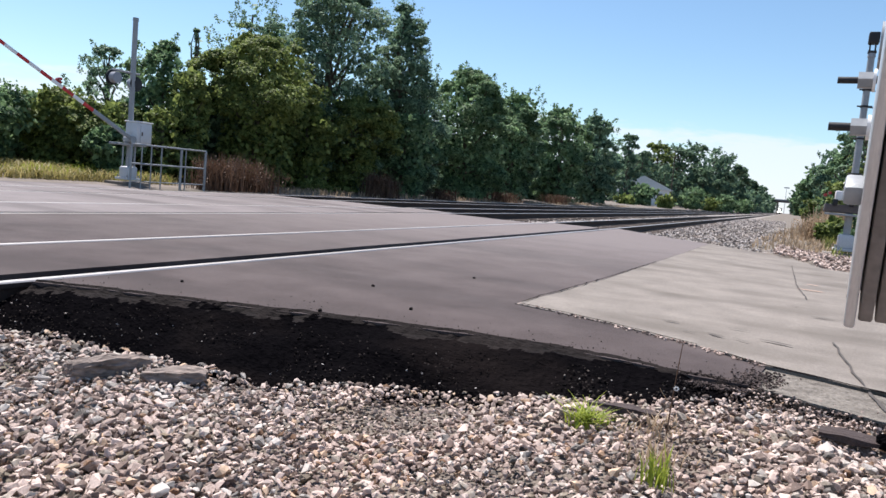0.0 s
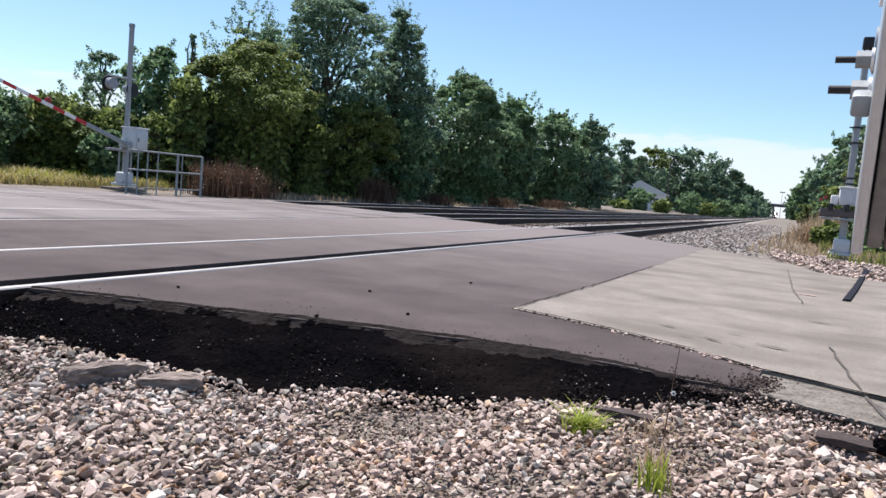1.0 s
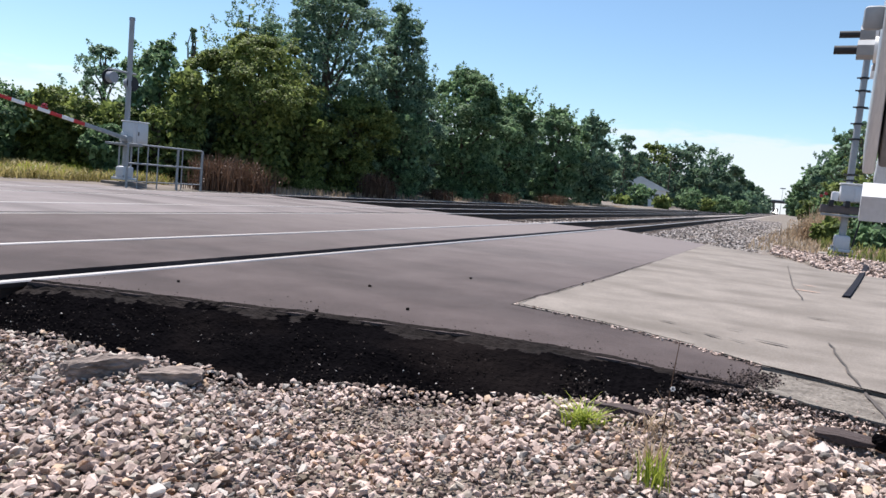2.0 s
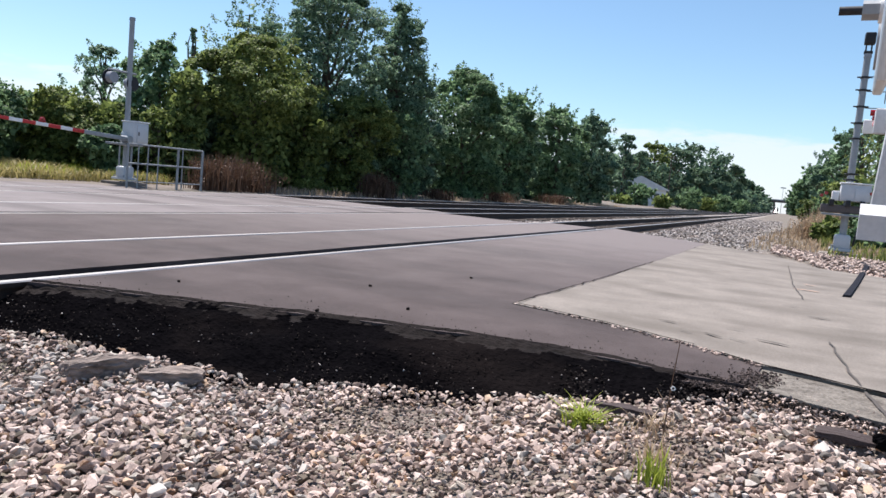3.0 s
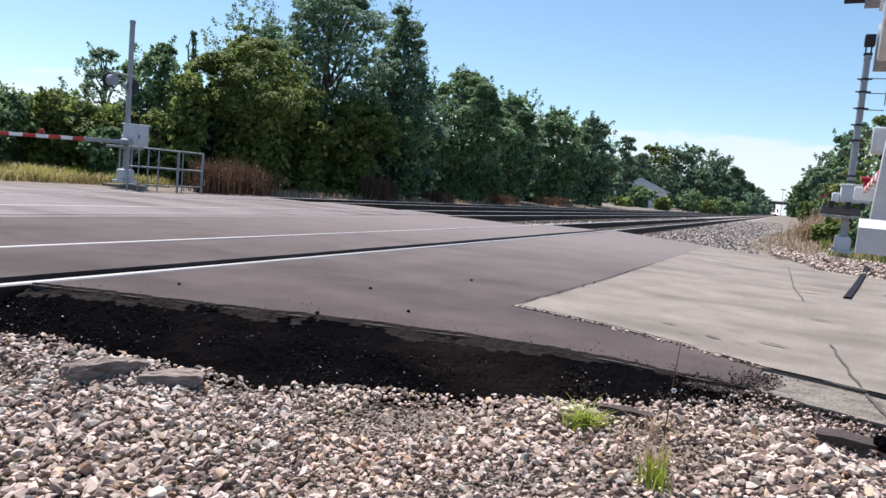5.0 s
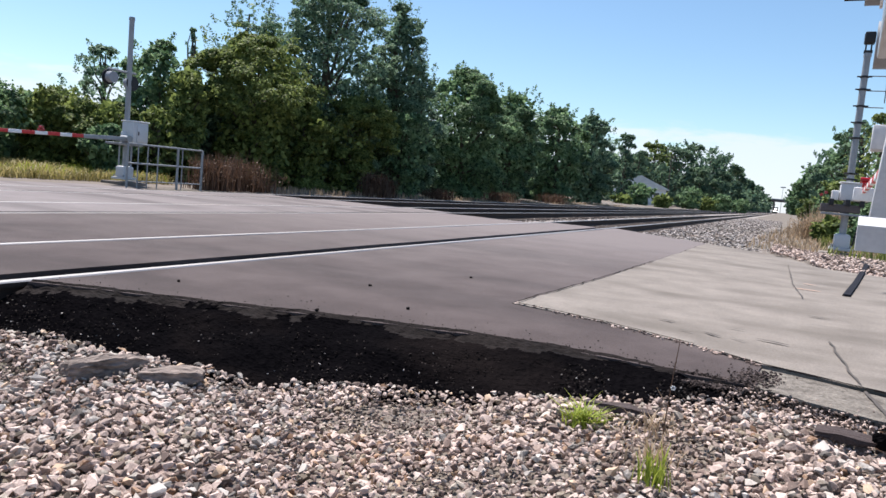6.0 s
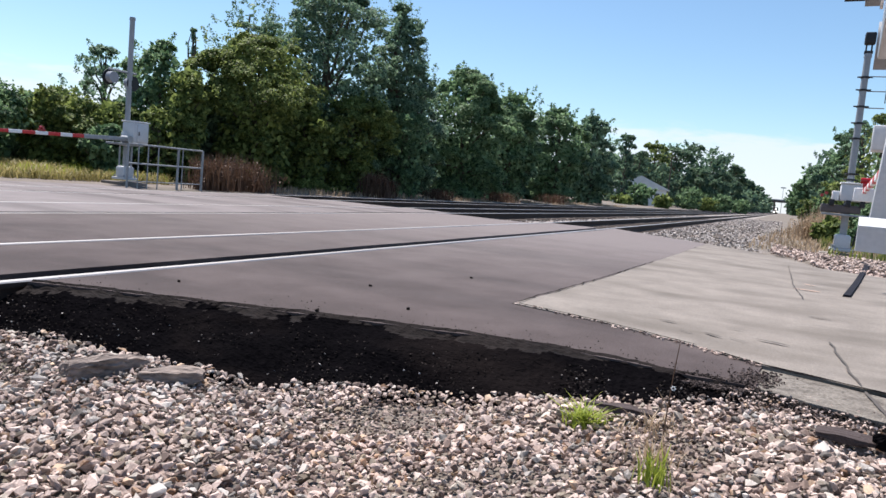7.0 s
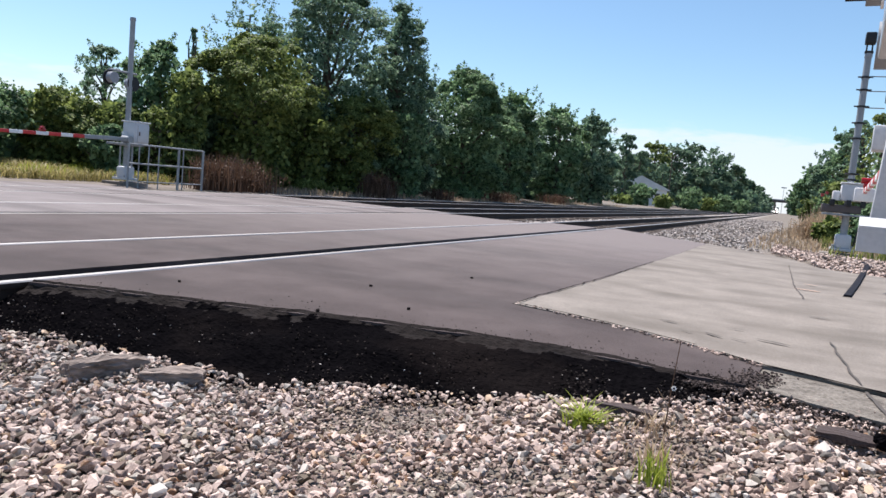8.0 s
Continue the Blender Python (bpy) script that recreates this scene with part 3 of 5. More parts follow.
    x = np.interp(u, (0, 0.3, 0.65, 1), (-1.58, -0.95, -0.35, 0.0)) + rng.normal(size=n) * 0.02
    y = np.interp(u, (0, 0.3, 0.65, 1), (4.72, 4.50, 4.22, 3.98)) + rng.normal(size=n) * 0.025
    scatter("edge_rubble", np.column_stack([x, y, np.full(n, 0.008)]), rng.uniform(0.004, 0.013, n), M_STONE, rng, "pale rubble along the broken concrete edge", "rubble")
    # crumbs that have rolled from the shoulder onto the asphalt
    n = 300
    u = rng.random(n)
    x = np.interp(u, np.linspace(0, 1, 9), [q[0] for q in SHOULDER_TOP]) + rng.normal(size=n) * 0.05
    y = np.interp(u, np.linspace(0, 1, 9), [q[1] for q in SHOULDER_TOP]) + rng.exponential(0.10, n)
    scatter("asphalt_crumbs", np.column_stack([x, y, np.full(n, 0.008)]), rng.uniform(0.002, 0.006, n), M_STONE_DARK, rng, "dark crumbs along the asphalt's broken edge", "gravel")
    # beds of the three tracks and the verge beyond the crossing
    n = 24000
    y = 16.2 + 62 * rng.random(n) ** 1.7
    x = rng.uniform(-14.6, -0.9, n)
    x = np.where(rng.random(n) < 0.45, rng.uniform(-3.7, 0.1, n), x)
    z = np.where(x > -3.5, np.where(x > -2.75, np.where(x > -0.6, -0.075, -0.095), -0.14), -0.20) + rng.uniform(-0.02, 0.02, n)
    k = y > 16.3 + np.clip((-1.4 - x) * 1.1, 0, 2.6) * (x > -3.86)
    k &= y > np.where(x < -3.86, 18.3, 0)
    scatter("track_ballast", np.column_stack([x, y, z])[k], (rng.uniform(0.022, 0.045, n) * (1 + (y - 16) / 60))[k], M_STONE_GREY, rng, "grey crushed stone ballast of the tracks", "ballast")
    # mound of stones beside the gate mast
    n = 3800
    x = rng.uniform(-0.1, 4.2, n)
    y = np.interp(x, (-0.1, 0.23, 0.6, 1.42, 4.2), (14.8, 14.0, 12.5, 12.0, 11.7)) + rng.random(n) ** 1.3 * 5.0
    z = -0.01 + 0.05 * np.sin(np.clip((y - 12) / 5, 0, 1) * 3.14) + rng.uniform(-0.01, 0.03, n)
    scatter("gravel", np.column_stack([x, y, z]), rng.uniform(0.02, 0.050, n), M_STONE, rng, "loose brownish rubble at the foot of the gate mast", "gravel")


build_ballast()


def build_bed():
    """Stone beds under the tracks, with a shoulder towards the verge."""
    ys = np.concatenate([np.linspace(18.0, 60, 22), np.linspace(70, 900, 24)])
    xs = np.array([-15.6, -14.4, -10.4, -6.6, -3.4, -2.2, -0.9, -0.2])
    zs = np.array([-0.30, -0.215, -0.215, -0.215, -0.20, -0.15, -0.16, -0.12])
    v = np.array([(x, y, z + 0.02 * vnoise((x, y), 0.7)) for y in ys for x, z in zip(xs, zs)])
    n = len(xs)
    i = (np.arange(len(ys) - 1)[:, None] * n + np.arange(n - 1)[None]).ravel()
    f = np.stack([i, i + 1, i + 1 + n, i + n], 1)
    m = surf("ballast_bed", (0.15, 0.13, 0.12), (0.40, 0.36, 0.33), 9, 0.9, 1.0, 30, (0.12, 0.08, 0.06), 0.8, 0.5, bump_scale=0.04)
    tagged(new("track_bed", from_arrays("track_bed", v, f, m, True)), "grey stone bed under the railway tracks", "track bed", kind="structure")


build_bed()


def build_ties():
    me = mesh_of("tie", new_box(0, 0, 0, 2.6, 0.22, 0.17, 0.012), M_TIE)
    for k, c in enumerate(((RAILS[0] + RAILS[1]) / 2, (RAILS[2] + RAILS[3]) / 2, (RAILS[4] + RAILS[5]) / 2)):
        track = thing("track_ties", pose(c, 18.6, -0.255), "dark creosoted timber ties bedded in ballast", "railway ties", "ties of the tracks")
        for j in [*range(80), *range(-48, -32)]:
            t = new("tie", me)
            t.parent = track
            t.matrix_local = pose(random.uniform(-0.04, 0.04), j * 0.52 + random.uniform(-0.02, 0.02), random.uniform(-0.012, 0.012), 0, 0, random.uniform(-1, 1))


build_ties()


# ---------------------------------------------------------------- plants
def limb(bm, a, b, r0, r1, bend, rng, seg=7, steps=4):
    """A tapered, slightly bent limb."""
    a, b = Vector(a), Vector(b)
    last = None
    side = Vector(rng.normal(size=3)) * bend
    for k in range(steps + 1):
        u = k / steps
        p = a.lerp(b, u) + side * math.sin(u * math.pi)
        r = r0 + (r1 - r0) * u
        d = (b - a).normalized().to_track_quat("Z", "Y").to_matrix()
        ring = [bm.verts.new(p + d @ Vector((r * math.cos(6.2832 * j / seg), r * math.sin(6.2832 * j / seg), 0))) for j in range(seg)]
        if last:
            for j in range(seg):
                bm.faces.new((last[j], last[(j + 1) % seg], ring[(j + 1) % seg], ring[j]))
        last = ring
    bm.faces.new(last)


def unit(a):
    return a / (np.linalg.norm(a, axis=-1, keepdims=True) + 1e-9)


def leaf_quads(pos, nrm, size, rng, wide=0.36):
    """Four-cornered leaf blades at pos that face roughly along nrm, each an island."""
    n = len(pos)
    a = unit(np.cross(nrm, rng.normal(size=(n, 3))) + np.array([0, 0, -0.35]))
    b = unit(np.cross(nrm, a))
    s = (size * rng.uniform(0.6, 1.4, n))[:, None]
    v = np.stack([pos, pos + a * s * 0.45 + b * s * wide, pos + a * s, pos + a * s * 0.45 - b * s * wide], 1).reshape(-1, 3)
    return v, np.arange(n * 4).reshape(n, 4)


def envelope(shape, u):
    """Half width of a crown at the height u, as a share of its greatest."""
    if shape == "egg":
        return 0.52 + 0.48 * u / 0.38 if u < 0.38 else math.sqrt(max(0.0, 1 - ((u - 0.38) / 0.62) ** 2)) ** 0.9 + 0.03
    if shape == "peak":
        return 0.60 + 0.40 * u / 0.28 if u < 0.28 else (1 - (u - 0.28) / 0.72) ** 0.68 + 0.04
    if shape == "spire":
        return (1 - u) ** 0.8 + 0.12
    if shape == "umbrella":
        if u < 0.52:
            return 0.50 + 0.50 * max(0.0, (u - 0.34) / 0.18)
        return math.sqrt(max(0.0, 1 - ((u - 0.52) / 0.48) ** 2.2)) + 0.03
    if shape == "column":
        return 0.60 + 0.40 * (u / 0.5) ** 0.6 if u < 0.5 else (1 - ((u - 0.5) / 0.5) ** 2.2) ** 0.7 + 0.04
    return 0.66 + 0.34 * (u / 0.4) if u < 0.4 else math.sqrt(max(0.0, 1 - ((u - 0.4) / 0.6) ** 2.6)) + 0.02


def crown_arrays(h, w, d, rng, shape, low, clumps, per, leaf, inner, shoots, lean=(0, 0)):
    """A crown of rounded leaf clumps over a dense inside, with shoots that break its outline. Returns the mesh and the clumps' centres."""
    lob = rng.uniform(0, 6.2832, 4)
    cs, ns, rs = [], [], []

    def spot(u, a):
        return envelope(shape, u) * (1 + 0.15 * math.sin(2 * a + lob[0] + 4 * u) + 0.11 * math.sin(3 * a + lob[1] - 9 * u) + 0.07 * math.sin(21 * u + lob[2]))
    # boughs: spreading mounds of foliage, lit above and dark beneath
    each = 8
    while len(cs) < clumps:
        u = rng.random()
        e0 = envelope(shape, u)
        if rng.random() > 0.25 + 0.75 * e0:
            continue
        a = rng.uniform(0, 6.2832)
        e = spot(u, a) * rng.uniform(0.46, 0.84)
        big = 0.5 * min(w, h) * rng.uniform(0.22, 0.35) * (0.55 + 0.45 * e0)
        c0 = np.array([lean[0] * u + 0.5 * w * e * math.cos(a), lean[1] * u + 0.5 * d * e * math.sin(a), h * (low + (1 - low) * u * 0.93)])
        side = np.array([math.cos(a), math.sin(a), 0.0])
        for k in range(each):
            q = unit(rng.normal(size=3) + side * 0.9 + np.array([0, 0, 0.55]))
            q[2] = max(q[2], -0.12)
            r = big * rng.uniform(0.30, 0.50)
            cs.append(c0 + q * np.array([1.15, 1.15, 0.55]) * big - np.array([0, 0, 0.30 * big * max(0.0, float(q @ side))]))
            ns.append(q)
            rs.append(r)
    cs, ns, rs = np.array(cs[:clumps]), unit(np.array(ns[:clumps])), np.array(rs[:clumps])
    n = clumps * per
    c, nn, r = np.repeat(cs, per, 0), np.repeat(ns, per, 0), np.repeat(rs, per)
    dr = unit(rng.normal(size=(n, 3)))
    k = np.einsum("ij,ij->i", dr, nn)
    dr = unit(dr + nn * np.where(k < -0.25, 0.9, 0.0)[:, None])
    pos = c + dr * (r * rng.random(n) ** 0.26)[:, None] * np.array([1.2, 1.2, 0.62])
    nrm = unit(dr * 0.40 + nn * 0.15 + np.array([0, 0, 0.75]) + rng.normal(size=(n, 3)) * 0.42)
    size = np.full(n, leaf)
    # the dense inside
    u = rng.random(inner)
    a = rng.uniform(0, 6.2832, inner)
    e = np.array([max(spot(x, y), 0.74 if x < 0.4 else 0.0) for x, y in zip(u, a)]) * 0.80 * np.sqrt(rng.random(inner))
    p2 = np.column_stack([lean[0] * u + 0.5 * w * e * np.cos(a), lean[1] * u + 0.5 * d * e * np.sin(a), h * (low + (1 - low) * u * 0.92)])
    pos, nrm, size = np.concatenate([pos, p2]), np.concatenate([nrm, unit(rng.normal(size=(inner, 3)))]), np.concatenate([size, np.full(inner, leaf * 2.0)])
    # shoots
    m = 46
    for k in range(shoots):
        us = rng.uniform(0.5, 0.99)
        a = rng.uniform(0, 6.2832)
        e = spot(us, a)
        p0 = np.array([lean[0] * us + 0.5 * w * e * math.cos(a), lean[1] * us + 0.5 * d * e * math.sin(a), h * (low + (1 - low) * us * 0.95)])
        way = unit(np.array([math.cos(a) * 0.7, math.sin(a) * 0.7, 0.45 + 0.9 * us]) + rng.normal(size=3) * 0.2)
        ln = h * rng.uniform(0.04, 0.10)
        q = rng.random(m)
        pos = np.concatenate([pos, p0 + way * (q * ln)[:, None] + rng.normal(size=(m, 3)) * (0.028 * w * (1.1 - q))[:, None]])
        nrm = np.concatenate([nrm, unit(rng.normal(size=(m, 3)) * 0.7 + np.array([0, 0, 0.6]))])
        size = np.concatenate([size, np.full(m, leaf * 0.9)])
    v, f = leaf_quads(pos, nrm, size, rng)
    return v, f, cs


def tree(x, y, h, w, seed, material, label, shape="egg", z0=-0.05, clumps=190, per=150, leaf=0.096, low=0.03, inner=2400, shoots=14, group="trees along the tracks", d=None):
    """A tree: tapered trunk with limbs, and a crown with an uneven outline."""
    rng = np.random.default_rng(seed)
    t = thing("tree", pose(x, y, z0, 0, 0, float(rng.uniform(-25, 25))), label, "tree", group)
    lean = rng.normal(size=2) * 0.015 * h
    v, f, cs = crown_arrays(h, w, d or w, rng, shape, low, clumps, per, leaf, inner, shoots, lean)
    bm = bmesh.new()
    limb(bm, (0, 0, -0.2), (lean[0], lean[1], h * 0.9), 0.026 * h, 0.005 * h, 0.01 * h, rng, 9, 6)
    for k in range(0, len(cs), max(1, len(cs) // 22)):
        c = cs[k]
        limb(bm, (lean[0] * 0.5, lean[1] * 0.5, c[2] * rng.uniform(0.55, 0.8)), c, 0.008 * h, 0.002 * h, 0.02 * h, rng, 5, 3)
    part("trunk", bm, M_BARK, t, "dark bark trunk with limbs")
    crown = new("crown", from_arrays("crown", v, f, material))
    crown.parent = t
    return t


def bush(x, y, h, w, seed, material, label, clumps=60, per=90, leaf=0.10, name="bush", d=None, z0=-0.05, group="bushes", low=0.06, inner=500, shoots=8, shape="mound"):
    rng = np.random.default_rng(seed)
    t = thing(name, pose(x, y, z0, 0, 0, float(rng.uniform(-15, 15))), label, name.replace("_", " "), group)
    v, f, cs = crown_arrays(h, w, d or w, rng, shape, low, clumps, per, leaf, inner, shoots)
    bm = bmesh.new()
    for k in range(0, clumps, max(1, clumps // 9)):
        limb(bm, (0.1 * w * math.cos(k), 0.1 * w * math.sin(k), -0.1), cs[k], 0.03, 0.006, 0.05, rng, 5, 3)
    part("stems", bm, M_BARK, t, "thin woody stems")
    o = new("foliage", from_arrays("foliage", v, f, material))
    o.parent = t
    return t


# the wood along the far side of the tracks
tree(-24.5, 20.5, 5.1, 2.7, 28, M_LEAF_BLUE, "dark round-topped tree behind the hedge", "egg", clumps=70, per=110, low=0.25, inner=500, shoots=16)
tree(-20.2, 20.7, 5.9, 0.62, 25, M_LEAF_BLUE, "narrow dark spire of a young tree", "spire", clumps=46, per=70, leaf=0.09, low=0.1, inner=200, shoots=4)
tree(-19.4, 18.5, 4.9, 2.7, 26, M_LEAF, "green tree covered in vines", "egg", clumps=140)
tree(-18.3, 18.4, 4.0, 2.0, 27, M_LEAF_YEL, "green tree covered in vines", "egg", clumps=90)
tree(-18.0, 17.2, 2.5, 1.5, 29, M_LEAF_YEL, "young green tree behind the fence", "egg", clumps=60, per=90, inner=500)
tree(-20.8, 24.0, 7.7, 2.7, 11, M_LEAF_BLUE, "tall wispy tree rising behind the others", "egg", clumps=90, per=80, low=0.35, inner=150, shoots=34)
tree(-17.7, 21.3, 5.75, 4.5, 12, M_LEAF_YEL, "broad tree with yellowing leaves", "umbrella", clumps=322, per=150, inner=4160, shoots=26)
tree(-16.7, 23.2, 3.7, 2.4, 13, M_LEAF_YEL, "leafy green tree at the wood's edge", "umbrella", clumps=154)
tree(-18.0, 26.4, 9.4, 5.4, 14, M_LEAF_BLUE, "tallest green tree of the row", "column", clumps=540, per=125, inner=4160, shoots=40)
tree(-16.3, 25.6, 4.3, 3.6, 16, M_LEAF_YEL, "low green tree in front of taller ones", "umbrella", clumps=237)
tree(-17.2, 30.6, 9.4, 4.2, 15, M_LEAF_BLUE, "tall pointed green tree", "peak", clumps=460, per=125, inner=3840, shoots=40)
tree(-16.9, 32.6, 7.0, 2.6, 17, M_LEAF_BLUE, "slender green tree with airy twigs", "peak", clumps=120, per=110, inner=1200, shoots=36)
tree(-15.8, 29.2, 4.0, 3.0, 30, M_LEAF, "low green tree in front of taller ones", "egg", clumps=154)
tree(-16.6, 37.9, 7.6, 5.4, 18, M_LEAF, "green tree with a rounded top", "egg", clumps=322, per=150, leaf=0.13, inner=3840, shoots=24)
tree(-16.6, 45.1, 7.5, 4.0, 20, M_LEAF, "slender green tree in the row", "egg", clumps=237, leaf=0.14, shoots=20)
tree(-17.6, 48.5, 6.6, 3.6, 21, M_LEAF_BLUE, "dark green tree of middling height", "egg", clumps=168, leaf=0.15)
tree(-16.4, 55.9, 7.9, 4.7, 22, M_LEAF, "bright green tree with spiky top twigs", "column", clumps=280, leaf=0.16, shoots=30)
tree(-16.6, 67.2, 8.5, 4.9, 24, M_LEAF_BLUE, "dark green tree at the end of the row", "egg", clumps=237, leaf=0.18, shoots=22)
tree(-18.5, 79.6, 5.6, 2.2, 31, M_LEAF_YEL, "small sunlit tree past the end of the row", "egg", clumps=80, per=90, leaf=0.2, inner=500)
for k in range(7):
    tree(-21.2 + (k % 2), 26 + 6.5 * k, 4.4 + 0.4 * (k % 3), 6.0, 40 + k, M_LEAF_BLUE, "dark tree deep in the wood", "mound", clumps=70, per=60, leaf=0.2, low=0.0, inner=3520, shoots=4, group="trees deep in the wood")
for k, (bx, by, bh, bw, bm_) in enumerate(((-21.9, 11.2, 2.75, 3.6, M_LEAF_YEL), (-22.2, 13.8, 2.85, 3.8, M_LEAF), (-21.4, 16.0, 2.8, 3.0, M_LEAF_YEL), (-20.2, 17.3, 2.6, 2.6, M_LEAF_YEL), (-18.6, 15.9, 1.7, 1.5, M_LEAF), (-24.6, 13.4, 2.6, 5.0, M_LEAF_BLUE), (-23.6, 16.9, 2.5, 4.0, M_LEAF_BLUE), (-23.0, 9.0, 2.7, 3.4, M_LEAF))):
    bush(bx, by, bh, bw, 60 + k, bm_, "dense green hedge bush overgrown with vines", 120, 120, 0.10, "hedge_bush", group="hedge beyond the road", shape="umbrella", inner=2880, shoots=22)
for k, (bx, by, bh, bw) in enumerate(((-24.0, 19.0, 2.4, 3.2), (-19.6, 21.0, 3.2, 2.6), (-21.6, 18.7, 2.5, 2.6))):
    bush(bx, by, bh, bw, 95 + k, M_LEAF_BLUE, "dark dense bush behind the hedge", 80, 80, 0.12, "hedge_bush", group="hedge beyond the road", inner=2600)

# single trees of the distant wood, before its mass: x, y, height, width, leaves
FAR_TREES = ((-23.5, 118.0, 11.7, 3.8, M_LEAF_HAZE), (-25.4, 140.0, 10.5, 6.4, M_LEAF_HAZE), (-25.7, 160.0, 13.9, 8.4, M_LEAF_YEL), (-22.6, 165.0, 14.9, 8.9, M_LEAF_HAZE), (-19.8, 175.0, 15.9, 9.0, M_LEAF_HAZE), (-18.0, 194.5, 16.7, 9.4, M_LEAF_HAZE), (-17.5, 234.0, 17.2, 9.5, M_LEAF_HAZE), (-17.5, 285.5, 17.0, 9.5, M_LEAF_HAZE), (-17.5, 375.0, 16.1, 11.8, M_LEAF_HAZE), (-17.5, 543.0, 18.2, 13.9, M_LEAF_HAZE), (-17.5, 756.3, 18.2, 15.0, M_LEAF_HAZE), (-22.5, 150.0, 8.9, 6.7, M_LEAF_HAZE), (-17.0, 169.8, 9.9, 7.5, M_LEAF_HAZE), (-16.0, 196.1, 8.5, 7.1, M_LEAF_HAZE))
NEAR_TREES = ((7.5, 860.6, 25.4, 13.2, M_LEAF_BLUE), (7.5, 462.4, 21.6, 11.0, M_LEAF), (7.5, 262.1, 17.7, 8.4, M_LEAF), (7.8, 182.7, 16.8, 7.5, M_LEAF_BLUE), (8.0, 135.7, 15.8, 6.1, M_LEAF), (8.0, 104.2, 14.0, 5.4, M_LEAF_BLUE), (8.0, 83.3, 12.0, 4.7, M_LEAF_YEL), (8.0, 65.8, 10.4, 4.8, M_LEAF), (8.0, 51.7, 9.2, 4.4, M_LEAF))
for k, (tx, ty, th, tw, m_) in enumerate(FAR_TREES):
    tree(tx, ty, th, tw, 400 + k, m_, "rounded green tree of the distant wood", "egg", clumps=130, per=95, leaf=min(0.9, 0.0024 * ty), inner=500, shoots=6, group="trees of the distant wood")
# the near side of the tracks, behind the signal mast
for k, (tx, ty, th, tw, m_) in enumerate(NEAR_TREES):
    tree(tx, ty, th, tw, 430 + k, m_, "green tree along the near side of the tracks", "egg", clumps=130, per=110, leaf=min(0.9, max(0.12, 0.0024 * ty)), inner=900, shoots=10, group="trees on the near side")


def far_wood(name, centres, heights, radius, seed, material, label, clumps=26, per=26, leaf=0.7):
    """The mass of a wood too far off to tell its trees apart."""
    rng = np.random.default_rng(seed)
    vs, fs, base = [], [], 0
    for (x, y), h in zip(centres, heights):
        v, f, _ = crown_arrays(h, radius * 2, radius * 2, rng, "egg", 0.0, clumps, per, leaf, 120, 3)
        vs.append(v + np.array([x, y, 0]))
        fs.append(f + base)
        base += len(v)
    return tagged(new(name, from_arrays(name, np.concatenate(vs), np.concatenate(fs), material)), label, "wood", kind="stuff")


rngw = np.random.default_rng(77)
spots = [(-30 - 7 * (k % 3) + rngw.normal(), 150 + 6.5 * (k // 2) + rngw.normal() * 3) for k in range(36)]
far_wood("far_wood", spots, [10.5 + rngw.normal() * 0.9 for s in spots], 5.2, 7, M_LEAF_HAZE, "distant green wood along the tracks", 40, 24, 0.7)
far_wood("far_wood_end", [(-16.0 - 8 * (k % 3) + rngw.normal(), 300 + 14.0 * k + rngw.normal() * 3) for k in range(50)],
         [11 + 0.09 * k + rngw.normal() for k in range(50)], 5.5, 17, M_LEAF_HAZE, "far end of the green wood by the tracks", 24, 20, 1.1)
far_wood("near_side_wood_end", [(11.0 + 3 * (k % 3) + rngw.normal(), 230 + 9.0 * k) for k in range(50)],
         [12.5 + 0.05 * k + rngw.normal() for k in range(50)], 4.6, 19, M_LEAF_HAZE, "far end of the wood on the near side", 24, 20, 0.9)


# ---------------------------------------------------------------- far gate
def disc(bm, centre, axis, r, depth, seg=24):
    a = Vector(axis).normalized() * depth / 2
    rod(bm, Vector(centre) - a, Vector(centre) + a, r, r, seg)


def flasher(parent, y, z, s=1, lens=None):
    """A round crossing light on a black backboard with a hood, facing along x."""
    bm = bmesh.new()
    disc(bm, (0.02 * s, y, z), (1, 0, 0), 0.19, 0.02)
    bb = part("backboard", bm, M_BLACK, parent, "round black backboard")
    bm = bmesh.new()
    disc(bm, (-0.09 * s, y, z), (1, 0, 0), 0.14, 0.16)
    part("lamp_housing", bm, M_LENS_BACK, bb, "pale grey lamp housing")
    bm = bmesh.new()
    disc(bm, (0.05 * s, y, z), (1, 0, 0), 0.105, 0.03)
    part("lens", bm, lens or M_LENS, bb, "dark unlit lens")
    return bb


